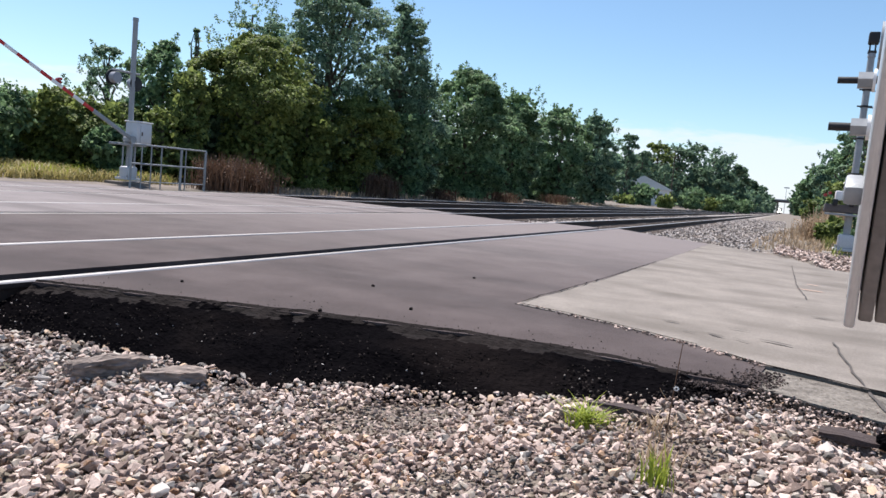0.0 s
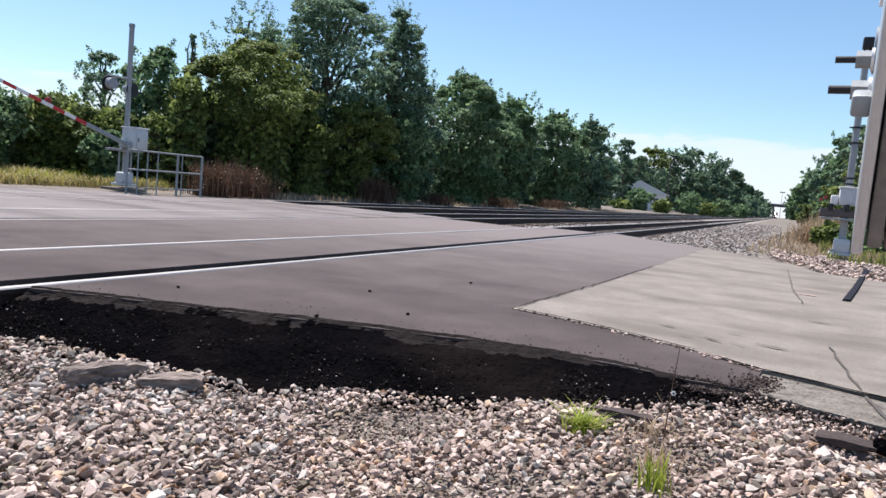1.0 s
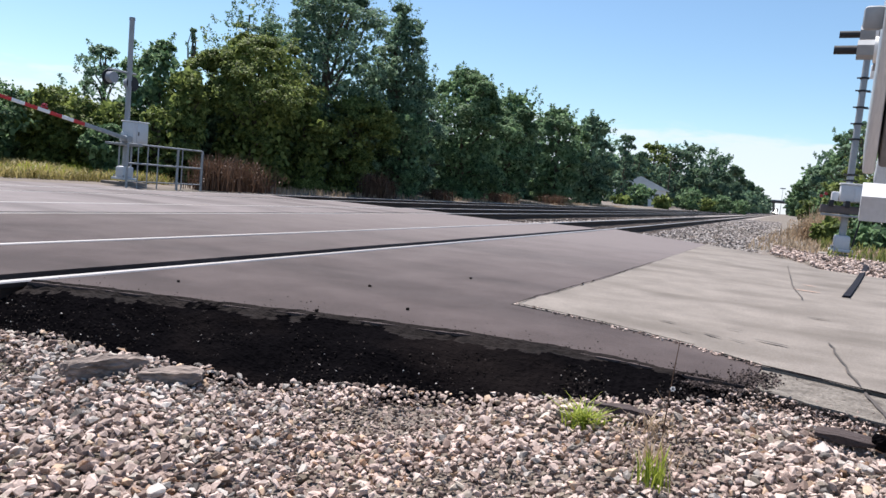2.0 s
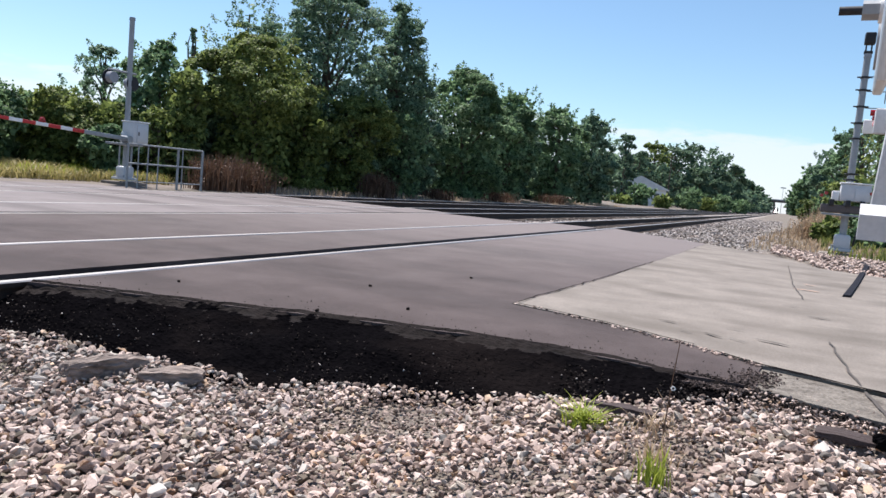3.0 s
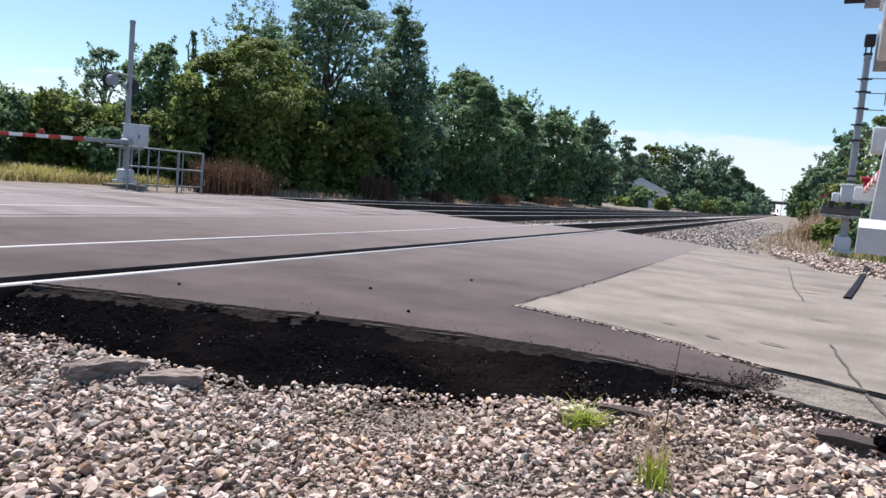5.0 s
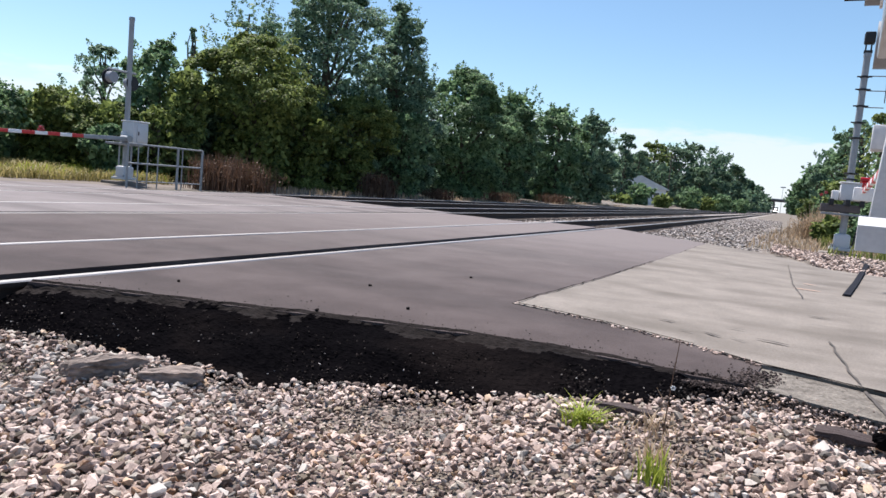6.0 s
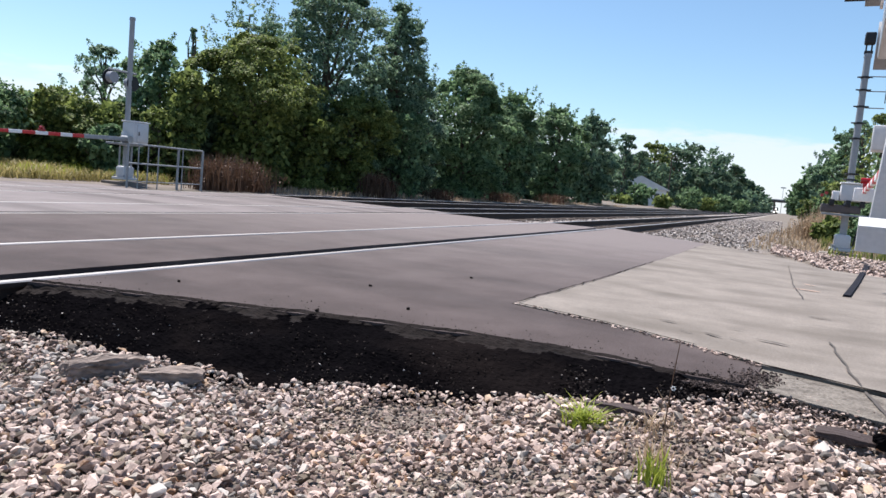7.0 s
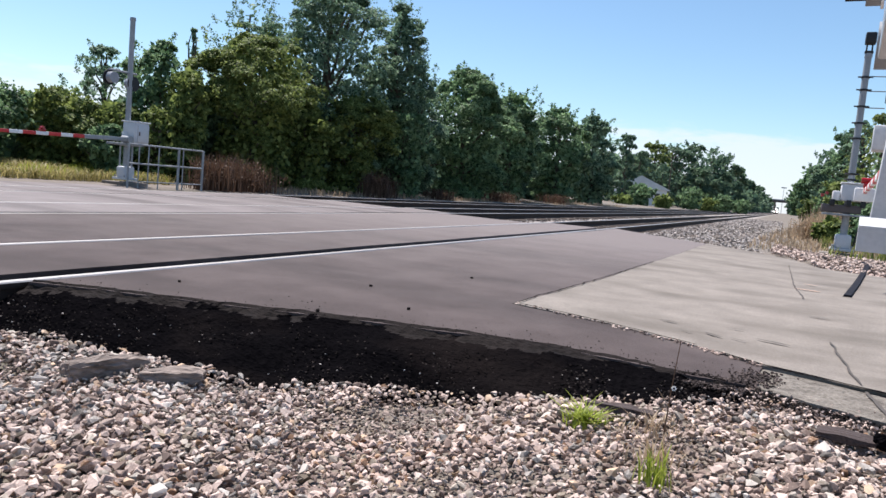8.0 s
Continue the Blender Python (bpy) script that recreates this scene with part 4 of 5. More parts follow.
def gate_arm(name, length, label, first, pitch, lamps, r=0.055):
    """A striped gate arm along -Y from its pivot at the origin, tapering, with red lamps on top."""
    arm = thing(name, Matrix(), label, "gate arm")
    n = int((length - first) / pitch) + 1
    bm = bmesh.new()
    box(bm, 0, -first / 2, 0, 0.05, first, 0.10, 0.008)
    part("base_section", bm, M_GALV, arm, "grey metal base section")
    for k in range(n):
        y0, y1 = first + k * pitch, min(length, first + (k + 1) * pitch)
        bm = bmesh.new()
        box(bm, 0, -(y0 + y1) / 2, 0, 0.035, y1 - y0, r * 2 * (1 - 0.35 * k / n), 0.006)
        part("red_stripe" if k % 2 == 0 else "white_stripe", bm, M_RED if k % 2 == 0 else M_WHITE, arm, "red reflective stripe" if k % 2 == 0 else "white stripe")
    for y in lamps:
        bm = bmesh.new()
        box(bm, 0, -y, r + 0.03, 0.05, 0.16, 0.06, 0.01)
        rod(bm, (-0.05, -y, r + 0.085), (0.05, -y, r + 0.085), 0.034, 0.034, 14)
        part("gate_lamp", bm, M_LENS, arm, "small red gate lamp")
    return arm


def gate_mast(m, label, height):
    """A crossing gate mast: foundation, cast base and pipe with a cap."""
    t = thing("gate_mast", m, label, "gate mast", "gate masts")
    part("foundation", new_box(0, 0, -0.02, 0.80, 0.80, 0.14, 0.02), M_CONCRETE, t, "concrete foundation")
    bm = bmesh.new()
    box(bm, 0, 0, 0.13, 0.44, 0.46, 0.06, 0.01)
    box(bm, 0, 0, 0.30, 0.30, 0.36, 0.30, 0.05)
    base = part("cast_base", bm, M_PAINT, t, "pale grey cast base")
    for sx in (-1, 1):
        for sy in (-1, 1):
            part("anchor_bolt", new_rod((0.17 * sx, 0.18 * sy, 0.10), (0.17 * sx, 0.18 * sy, 0.22), 0.02, seg=8), M_GALV, base)
    bm = bmesh.new()
    rod(bm, (0, 0, 0.1), (0, 0, height), 0.072, 0.064, 20)
    part("pipe", bm, M_GALV, t, "grey steel pipe")
    part("cap", new_rod((0, 0, height - 0.05), (0, 0, height + 0.025), 0.078, 0.070, 18), M_GALV, t)
    return t


def build_far_mast():
    t = gate_mast(pose(-15.71, 13.9, 0.0), "grey crossing gate mast with case and lights beyond the tracks", 4.25)
    # mechanism case beside the pipe, with door, hinge and top
    bm = bmesh.new()
    box(bm, 0.12, 0.17, 1.33, 0.42, 0.50, 0.56, 0.035)
    case = part("mechanism_case", bm, M_PAINT, t, "pale grey mechanism case")
    part("case_door", new_box(0.34, 0.21, 1.32, 0.03, 0.36, 0.44, 0.012), M_PAINT, case)
    part("latch", new_box(0.365, 0.07, 1.32, 0.025, 0.03, 0.10, 0.006), M_DARKBOX, case)
    part("case_lid", new_box(0.12, 0.17, 1.625, 0.46, 0.54, 0.03, 0.01), M_WHITE, case, "white case lid")
    part("bracket", new_box(0.06, -0.10, 1.02, 0.30, 0.95, 0.06, 0.012), M_GALV, t, "grey bracket under the case")
    part("clamp", new_box(0.0, 0.0, 1.16, 0.20, 0.20, 0.36, 0.02), M_PAINT, t)
    part("shaft_hub", new_rod((0.05, -0.18, 1.15), (0.34, -0.18, 1.15), 0.09, seg=18), M_GALV, t)
    part("prop_tube", new_rod((0.05, -0.24, 0.45), (0.05, -0.24, 1.02), 0.022, seg=10), M_GALV, t)
    part("conduit", new_rod((0.08, 0.11, 0.2), (0.08, 0.11, 1.1), 0.03, seg=10), M_GALV, t)
    # cross arm with lights to both sides
    part("crossarm", new_rod((0, -0.66, 2.86), (0, 0.20, 2.86), 0.03, seg=10), M_GALV, t)
    flasher(t, -0.62, 2.66, -1)
    flasher(t, 0.10, 2.60, 1, M_BLACK)
    return t


def build_near_mast():
    t = gate_mast(pose(1.2, 17.5, 0.0), "grey signal mast with equipment case on a gravel verge", 4.18)
    # top unit held by a yoke
    bm = bmesh.new()
    box(bm, -0.05, 0, 4.33, 0.03, 0.04, 0.18, 0.006)
    box(bm, 0.05, 0, 4.33, 0.03, 0.04, 0.18, 0.006)
    box(bm, 0, 0, 4.23, 0.16, 0.10, 0.06, 0.01)
    part("yoke", bm, M_BLACK, t, "black yoke")
    part("detector_head", new_box(0.005, 0, 4.51, 0.20, 0.20, 0.24, 0.025), M_BLACK, t, "black detector head")
    for z in (3.72, 3.46, 3.12, 2.78, 2.46, 1.72, 1.60):
        bm = bmesh.new()
        rod(bm, (0, 0, z - 0.02), (0, 0, z + 0.02), 0.082, 0.082, 16)
        rod(bm, (-0.14, -0.04, z), (0.14, -0.04, z), 0.016, 0.016, 8)
        part("band", bm, M_BLACK, t, "dark clamp band")
    for z in (3.74, 3.44, 3.10):
        bm = bmesh.new()
        rod(bm, (0.08, 0, z), (0.42, 0, z), 0.010, 0.010, 8)
        part("bracket_rod", bm, M_DARKBOX, t, "thin dark bracket rod")
    part("bracket_upright", new_rod((0.42, 0, 3.2), (0.42, 0, 3.95), 0.010, seg=8), M_DARKBOX, t)
    part("platform", new_box(0.0, -0.05, 0.86, 0.92, 0.42, 0.045, 0.01), M_GALV, t, "grey steel platform")
    bm = bmesh.new()
    box(bm, -0.12, -0.05, 0.98, 0.74, 0.32, 0.17, 0.02)
    part("lower_case", bm, M_DARKBOX, t, "dark brown lower case")
    case = part("upper_case", new_box(0.12, -0.03, 1.33, 0.56, 0.36, 0.36, 0.03), M_PAINT, t, "pale grey equipment case")
    part("case_lid", new_box(0.12, -0.03, 1.525, 0.60, 0.40, 0.03, 0.01), M_WHITE, case, "white case lid")
    part("case_door", new_box(0.24, -0.225, 1.30, 0.26, 0.03, 0.28, 0.01), M_PAINT, case)
    part("junction_box", new_box(-0.24, -0.06, 1.25, 0.14, 0.20, 0.20, 0.02), M_WHITE, t, "white junction box")
    for k, x in enumerate((-0.50, -0.42, 0.40)):
        bm = bmesh.new()
        rod(bm, (x, -0.24, 1.24 + 0.05 * k), (x, -0.12, 1.24 + 0.05 * k), 0.036, 0.036, 14)
        part("marker_lamp", bm, M_LENS, t, "small red lamp")
    for x in (-0.30, 0.0, 0.26):
        part("terminal", new_box(x, -0.26, 1.10, 0.09, 0.06, 0.14, 0.01), M_BLACK, t)
    part("cable", new_rod((0.20, 0.0, 0.2), (0.30, -0.02, 0.86), 0.018, seg=8), M_BLACK, t, "black cable")
    return t


def build_fence():
    t = thing("guard_fence", pose(-14.5, 12.9, 0.0), "galvanised pipe guard fence beside the far gate mast", "fence")
    for y, r, top in ((0.0, 0.028, 1.04), (0.32, 0.016, 1.03), (0.62, 0.016, 1.03), (0.95, 0.016, 1.03), (1.62, 0.034, 1.04), (1.78, 0.016, 1.03), (2.5, 0.034, 1.04)):
        part("post", new_rod((0, y, -0.1), (0, y, top), r, seg=12), M_GALV, t)
    for z in (1.03, 0.56, 0.12):
        part("rail", new_rod((0, 0, z), (0, 2.5, z), 0.022 if z > 0.5 else 0.014, seg=12), M_GALV, t)
    return t


def build_near_gate():
    """The moving part of the near gate, seen from its counterweight end. Local -Y points from the pivot to the weights."""
    g = thing("near_gate", Matrix(), "near crossing gate with stacked counterweight plates and bolts", "gate")
    bm = bmesh.new()
    box(bm, 0.008, -0.87, 0.16, 0.016, 0.30, 0.66, 0.004)
    plate = part("weight_plate", bm, M_ALU, g, "pale aluminium side plate")
    for k in range(5):
        bm = bmesh.new()
        box(bm, 0.030 + 0.024 * k, -0.87 + 0.008 * (k % 2), 0.16 - 0.004 * k, 0.021, 0.28, 0.64, 0.004)
        part("counterweight", bm, M_WEIGHT, g, "dull brown-grey counterweight plate")
    for along, above, length, rad in ((0.36, 0.030, 0.074, 0.0075), (0.56, 0.0, 0.074, 0.0085)):
        bm = bmesh.new()
        rod(bm, (-length, -along, above), (0.02, -along, above), rad, rad, 14)
        b = part("bolt", bm, M_BLACK, g, "dark threaded bolt")
        bm = bmesh.new()
        rod(bm, (-0.034, -along, above), (-0.004, -along, above), 0.019, 0.019, 6)
        part("nut", bm, M_GALV, b, "grey hexagonal nut")
        bm = bmesh.new()
        rod(bm, (-0.005, -along, above), (0.001, -along, above), 0.025, 0.025, 20)
        part("washer", bm, M_WHITE, b, "bright washer")
    bm = bmesh.new()
    box(bm, -0.012, -0.95, 0.050, 0.028, 0.05, 0.034, 0.006)
    part("lug", bm, M_GALV, g, "grey square lug")
    part("weight_arm", new_box(0.04, -0.42, 0.02, 0.06, 0.80, 0.06, 0.006), M_ALU, g, "pale aluminium weight arm")
    # bracket behind the pivot, and the boxes on it
    bm = bmesh.new()
    for v in box(bm, 0.100, 0.62, -0.25, 0.07, 0.10, 0.40, 0.006):
        v.co.x += 0.06 * (v.co.z + 0.25)
    br = part("bracket", bm, M_PAINT, g, "pale painted bracket")
    bm = bmesh.new()
    vs = box(bm, 0.128, 0.46, -0.505, 0.21, 0.10, 0.080, 0.0)
    for v in vs:
        if v.co.z > -0.50 and v.co.y > 0.46:
            v.co.z += 0.028
    part("foot_box", bm, M_PAINT, g, "pale box with a white sloping top", smooth=False)
    part("arm_clamp", new_box(0.086, 0.74, -0.165, 0.11, 0.10, 0.085, 0.006), M_PAINT, g, "pale clamp box")
    part("hub", new_rod((0.0, 0, 0), (0.36, 0, 0), 0.06, seg=20), M_GALV, g, "grey pivot hub")
    return g


def build_near_gate_mast(m):
    """The post that carries the near gate, beside the pivot."""
    t = thing("gate_post", m, "grey gate post with a mechanism case on the ballast", "gate post")
    part("foundation", new_box(0, 0, -0.12, 0.60, 0.60, 0.20, 0.02), M_CONCRETE, t, "concrete foundation")
    part("pipe", new_rod((0, 0, -0.1), (0, 0, 2.9), 0.075, seg=18), M_GALV, t, "grey steel pipe")
    part("mechanism_case", new_box(-0.05, 0, 1.20, 0.40, 0.46, 0.55, 0.03), M_PAINT, t, "pale grey mechanism case")
    return t


def build_shadow_strip():
    """A flat dark strip, built in place of a shadow, that runs off the gravel onto the concrete."""
    t = thing("shadow_strip", pose(0, 0, 0), "flat dark strip standing in for a shadow on gravel and concrete", "hose")
    pts = [(1.36, 14.6, 0.06), (1.30, 13.2, 0.07), (1.16, 12.2, 0.025), (0.92, 10.2, 0.016), (0.68, 8.3, 0.016)]
    bm = bmesh.new()
    last = None
    for k, p in enumerate(pts):
        ring = [bm.verts.new((p[0] + dx, p[1], p[2] + dz)) for dx, dz in ((-0.040, -0.008), (0.040, -0.008), (0.032, 0.012), (-0.032, 0.012))]
        if last:
            for j in range(4):
                bm.faces.new((last[j], last[(j + 1) % 4], ring[(j + 1) % 4], ring[j]))
        else:
            bm.faces.new(ring)
        last = ring
    bm.faces.new(last)
    part("hose", bm, M_SHADOW_STRIP, t, "bluish black in place of shade")


build_far_mast()
far_arm = gate_arm("striped_barrier", 7.5, "red and white striped barrier on the far mast", 1.35, 0.315, (2.45, 4.6), 0.042)
tagged(far_arm, category="barrier")
near_arm = gate_arm("striped_barrier", 7.3, "red and white striped barrier reaching away from the near gate", 1.0, 0.36, (7.2,), 0.036)
part("end_clamp", new_box(0, -7.34, -0.03, 0.20, 0.10, 0.15, 0.012), M_WHITE, near_arm, "white end clamp")
tagged(near_arm, category="barrier")
build_fence()
build_near_mast()
GATE_HEADING = 4.0
GATE_D = 2.2
gate_dir = Vector((math.sin(radians(GATE_HEADING)), math.cos(radians(GATE_HEADING)), 0))
gate_side = Vector((gate_dir.y, -gate_dir.x, 0))
GATE_PIVOT = gate_dir * GATE_D + gate_side * 0.012 + Vector((0, 0, EYE + 0.449))
near_gate = build_near_gate()
build_near_gate_mast(Matrix.Translation((GATE_PIVOT.x + 0.52, GATE_PIVOT.y + 0.02, 0.0)))
build_shadow_strip()


# ---------------------------------------------------------------- far things along the tracks
def build_house():
    t = thing("house", pose(-22.9, 130.0, 0.0, 0, 0, 10), "pale bungalow with a low gable roof among bushes", "house")
    part("wall", new_box(0, 0, 1.4, 8.6, 8.0, 3.0, 0.02), M_SIDING, t, "pale siding")
    bm = bmesh.new()
    pts = [(-4.9, 2.8), (4.9, 2.8), (0, 4.95)]
    fr = [bm.verts.new((x, -4.4, z)) for x, z in pts]
    bk = [bm.verts.new((x, 4.4, z)) for x, z in pts]
    bm.faces.new(fr)
    bm.faces.new(bk[::-1])
    for a, b in ((0, 1), (1, 2), (2, 0)):
        bm.faces.new((fr[a], bk[a], bk[b], fr[b]))
    part("roof", bm, M_ROOF, t, "pale shingled gable roof", smooth=False)
    for x in (-2.6, 0.3, 2.8):
        w = part("window", new_box(x, -4.02, 1.7, 1.0, 0.08, 1.1, 0.01), M_WHITE, t, "white window frame")
        part("pane", new_box(x, -4.07, 1.7, 0.85, 0.03, 0.95), M_GLASS, w, "dark window pane")
    return t


def build_far_pole():
    t = thing("power_pole", pose(-20.0, 143.0, 0.0), "thin timber power pole with a crossarm near the wood", "power pole")
    part("pole", new_rod((0, 0, -0.3), (0, 0, 9.8), 0.14, 0.09, 10), M_BARK, t)
    part("crossarm", new_box(0, 0, 9.3, 2.2, 0.12, 0.14), M_BARK, t)
    for x in (-0.95, 0.95):
        part("insulator", new_rod((x, 0, 9.37), (x, 0, 9.6), 0.06, seg=8), M_GALV, t)


def build_overpass():
    t = thing("overpass", pose(0, 900.0, 0.0), "dark steel road overpass far along the tracks", "overpass")
    part("deck", new_box(0, 0, 13.6, 120, 9, 2.4, 0.1), M_DARKBOX, t, "dark steel deck")
    for x in (-20, -9.5, 4.5, 16):
        part("pier", new_box(x, 0, 6.2, 1.6, 6, 13.2, 0.1), M_CONCRETE, t)
    part("railing", new_box(0, -4.4, 15.3, 120, 0.15, 1.0), M_GALV, t)
    m = thing("light_mast", pose(-2.5, 930.0, 0.0), "thin floodlight mast beyond the overpass", "light mast")
    part("pole", new_rod((0, 0, -0.3), (0, 0, 30), 0.32, 0.18, 8), M_GALV, m)
    part("lamp_head", new_box(0, 0, 30, 5.6, 0.5, 1.2), M_GALV, m)


def build_train():
    t = thing("locomotive", Matrix(), "approaching diesel locomotive with bright headlights on the first track", "locomotive")
    bm = bmesh.new()
    box(bm, 0, 0, 2.0, 3.0, 1.6, 2.2, 0.1)
    part("nose", bm, M_DARKBOX, t, "dark nose")
    bm = bmesh.new()
    box(bm, 0, 2.0, 2.75, 3.1, 2.6, 3.3, 0.15)
    cab = part("cab", bm, M_DARKBOX, t, "dark cab")
    for x in (-0.7, 0.7):
        part("windscreen", new_box(x, 0.68, 3.75, 0.95, 0.05, 0.6), M_GLASS, cab, "dark windscreen")
    part("hood", new_box(0, 11.0, 2.6, 2.4, 16, 3.0, 0.1), M_DARKBOX, t)
    part("underframe", new_box(0, 9.0, 0.95, 3.0, 20, 0.5, 0.05), M_BLACK, t)
    for y in (1.8, 15.5):
        part("truck", new_box(0, y, 0.46, 2.4, 4.0, 0.93, 0.1), M_BLACK, t)
    for x, z in ((-0.16, 3.2), (0.16, 3.2), (-0.8, 1.5), (0.8, 1.5)):
        bm = bmesh.new()
        rod(bm, (x, -0.86 if z < 3 else 0.62, z), (x, -0.80 if z < 3 else 0.72, z), 0.17, 0.17, 14)
        part("headlight", bm, M_HEADLIGHT, t, "lit headlight")
    return t


build_house()
build_far_pole()
build_overpass()
locomotive = build_train()


# ---------------------------------------------------------------- grass and weeds
def blades(name, centres, height, material, seed, label, category="grass", kind="stuff", width=0.012, lean=0.35, at=None):
    """Single bent blades, each of two quads."""
    rng = np.random.default_rng(seed)
    n = len(centres)
    a = rng.uniform(0, 6.2832, n)
    h = height * rng.uniform(0.45, 1.15, n)
    ln = h * lean * rng.uniform(0.3, 1.4, n)
    d = np.column_stack([np.cos(a), np.sin(a), np.zeros(n)])
    s = np.column_stack([-np.sin(a), np.cos(a), np.zeros(n)]) * (width * rng.uniform(0.6, 1.4, n))[:, None]
    p0 = centres
    p1 = centres + d * (ln * 0.3)[:, None] + np.array([0, 0, 1.0]) * (h * 0.6)[:, None]
    p2 = centres + d * ln[:, None] + np.array([0, 0, 1.0]) * h[:, None]
    v = np.stack([p0 - s, p0 + s, p1 - s * 0.8, p1 + s * 0.8, p2 - s * 0.1, p2 + s * 0.1], 1).reshape(-1, 3)
    i = np.arange(n) * 6
    f = np.concatenate([np.stack([i, i + 1, i + 3, i + 2], 1), np.stack([i + 2, i + 3, i + 5, i + 4], 1)])
    ob = new(name, from_arrays(name, v, f, material))
    return tagged(ob, label, category, kind=kind)


def field(n, x0, x1, y0, y1, seed, z=-0.06, clump=0.0):
    rng = np.random.default_rng(seed)
    p = np.column_stack([rng.uniform(x0, x1, n), rng.uniform(y0, y1, n)])
    if clump:
        keep = np.array([vnoise((q[0], q[1], seed), clump) for q in p]) + rng.normal(size=n) * 0.15 > -0.05
        p = p[keep]
    return np.column_stack([p, np.array([ground_z(*q) for q in p])])


# verge beyond the road on the far side
blades("verge_grass", field(11000, -21.5, -16.2, 9.7, 16.2, 1, clump=0.6), 0.30, M_DRY_GREEN, 1, "tall yellow-green grass on the far verge", width=0.012, lean=0.9)
blades("verge_grass_green", field(3500, -22.0, -16.6, 9.9, 16.5, 2, clump=0.9), 0.30, M_GRASS, 2, "green grass mixed into the far verge", width=0.014)
# verge on the near side beyond the concrete
c = field(9000, -0.7, 4.4, 17.5, 46, 3)
blades("dry_verge_grass", c[c[:, 0] > -0.9 + 0.035 * (c[:, 1] - 17) + np.random.default_rng(9).exponential(0.9, len(c))], 0.15, M_DRY, 3, "dry straw grass beside the track bed", width=0.014)
c = field(9000, 0.9, 7.5, 15.5, 60, 4)
blades("green_verge_grass", c[c[:, 0] > 0.9 + 0.02 * (c[:, 1] - 17)], 0.26, M_OLIVE, 4, "green grass along the near verge", width=0.016)
# the strip between the third track and the wood
c = field(4500, -16.3, -14.2, 18.5, 75, 5, clump=0.5)
blades("track_side_grass", c, 0.20, M_DRY, 5, "dry grass between the tracks and the wood", width=0.014)


def weed_clump(x, y, h, w, seed, material, label, n=260):
    rng = np.random.default_rng(seed)
    p = np.column_stack([rng.normal(size=n) * w * 0.3, rng.normal(size=n) * w * 0.3, np.zeros(n)])
    t = thing("dead_weed", pose(x, y, ground_z(x, y)), label, "weed", "dead weeds by the wood")
    b = blades("stalk_stuff", p, h, material, seed, "", width=0.012, lean=0.3)
    if "category" in b:
        del b["category"]
    b.parent = t
    c = np.column_stack([p[::3, :2] * 1.05, rng.uniform(0.15, 0.85, len(p[::3])) * h])
    cc = np.repeat(c, 16, 0)
    v, f = leaf_quads(cc + rng.normal(size=cc.shape) * 0.06, unit(rng.normal(size=cc.shape)), 0.06, rng, 0.3)
    o = new("seed_stuff", from_arrays("seed_stuff", v, f, material))
    o.parent = t
    tagged(o, kind="stuff")


for k, (x, y, h, w) in enumerate(((-14.9, 16.2, 0.95, 0.9), (-15.1, 17.2, 1.05, 1.1), (-15.0, 18.1, 0.9, 1.1), (-14.8, 25.2, 1.0, 0.9), (-14.9, 26.0, 0.85, 1.0), (-15.0, 31.5, 0.5, 1.2), (-15.0, 40.0, 0.6, 1.5), (-15.2, 52.0, 0.7, 1.6))):
    weed_clump(x, y, h, w, 200 + k, M_RUST_WEED, "clump of dead reddish-brown weeds")
for k, (x, y, h, w) in enumerate(((1.6, 30.0, 1.1, 1.2), (0.9, 27.0, 0.8, 1.0), (2.4, 34.0, 1.3, 1.6))):
    weed_clump(x, y, h, w, 230 + k, M_DRY, "clump of dry standing weeds on the verge")
for k, (x, y, h, w) in enumerate(((1.5, 46.0, 1.9, 1.5), (1.8, 36.0, 2.2, 1.5), (2.3, 31.0, 2.6, 1.8), (2.8, 27.0, 2.2, 1.7), (1.4, 26.0, 0.8, 0.9), (2.1, 22.0, 0.7, 1.3))):
    bush(x, y, h, w, 300 + k, M_LEAF if k % 2 else M_LEAF_YEL, "green bush on the near verge", 90, 80, 0.12, "verge_bush", group="bushes on the near verge")
for k, (x, y, h, w) in enumerate(((-19.6, 112.0, 3.4, 3.9), (-15.8, 108.0, 1.8, 2.6), (-14.9, 135.0, 3.9, 5.2), (-12.6, 140.0, 2.4, 3.5), (-10.6, 150.0, 3.4, 4.6), (-20.7, 104.0, 1.3, 2.9), (-8.9, 175.0, 3.1, 5.0))):
    bush(x, y, h, w, 320 + k, M_LEAF_YEL if k % 2 else M_LEAF, "bright bush before the distant wood", 60, 70, 0.28, "far_bush", group="bushes before the distant wood")


# ---------------------------------------------------------------- foreground
def tuft(x, y, h, spread, n, seed, material, label, lean):
    rng = np.random.default_rng(seed)
    p = np.column_stack([rng.normal(size=n) * spread * 0.35, rng.normal(size=n) * spread * 0.35, np.zeros(n)])
    t = thing("grass_tuft", pose(x, y, ballast_z(x, y) - 0.005), label, "grass tuft", "tufts in the ballast")
    b = blades("grass_stuff", p, h, material, seed, "", width=0.0035, lean=lean)
    if "category" in b:
        del b["category"]
    b.parent = t


tuft(-0.59, 2.77, 0.072, 0.10, 190, 1, M_GRASS, "bright green grass tuft in the ballast", 1.6)
tuft(-0.26, 2.24, 0.10, 0.07, 60, 2, M_GRASS, "green grass tuft growing through stones", 0.3)
tuft(-0.28, 2.42, 0.08, 0.10, 50, 3, M_DRY, "thin dry grass among stones", 0.6)
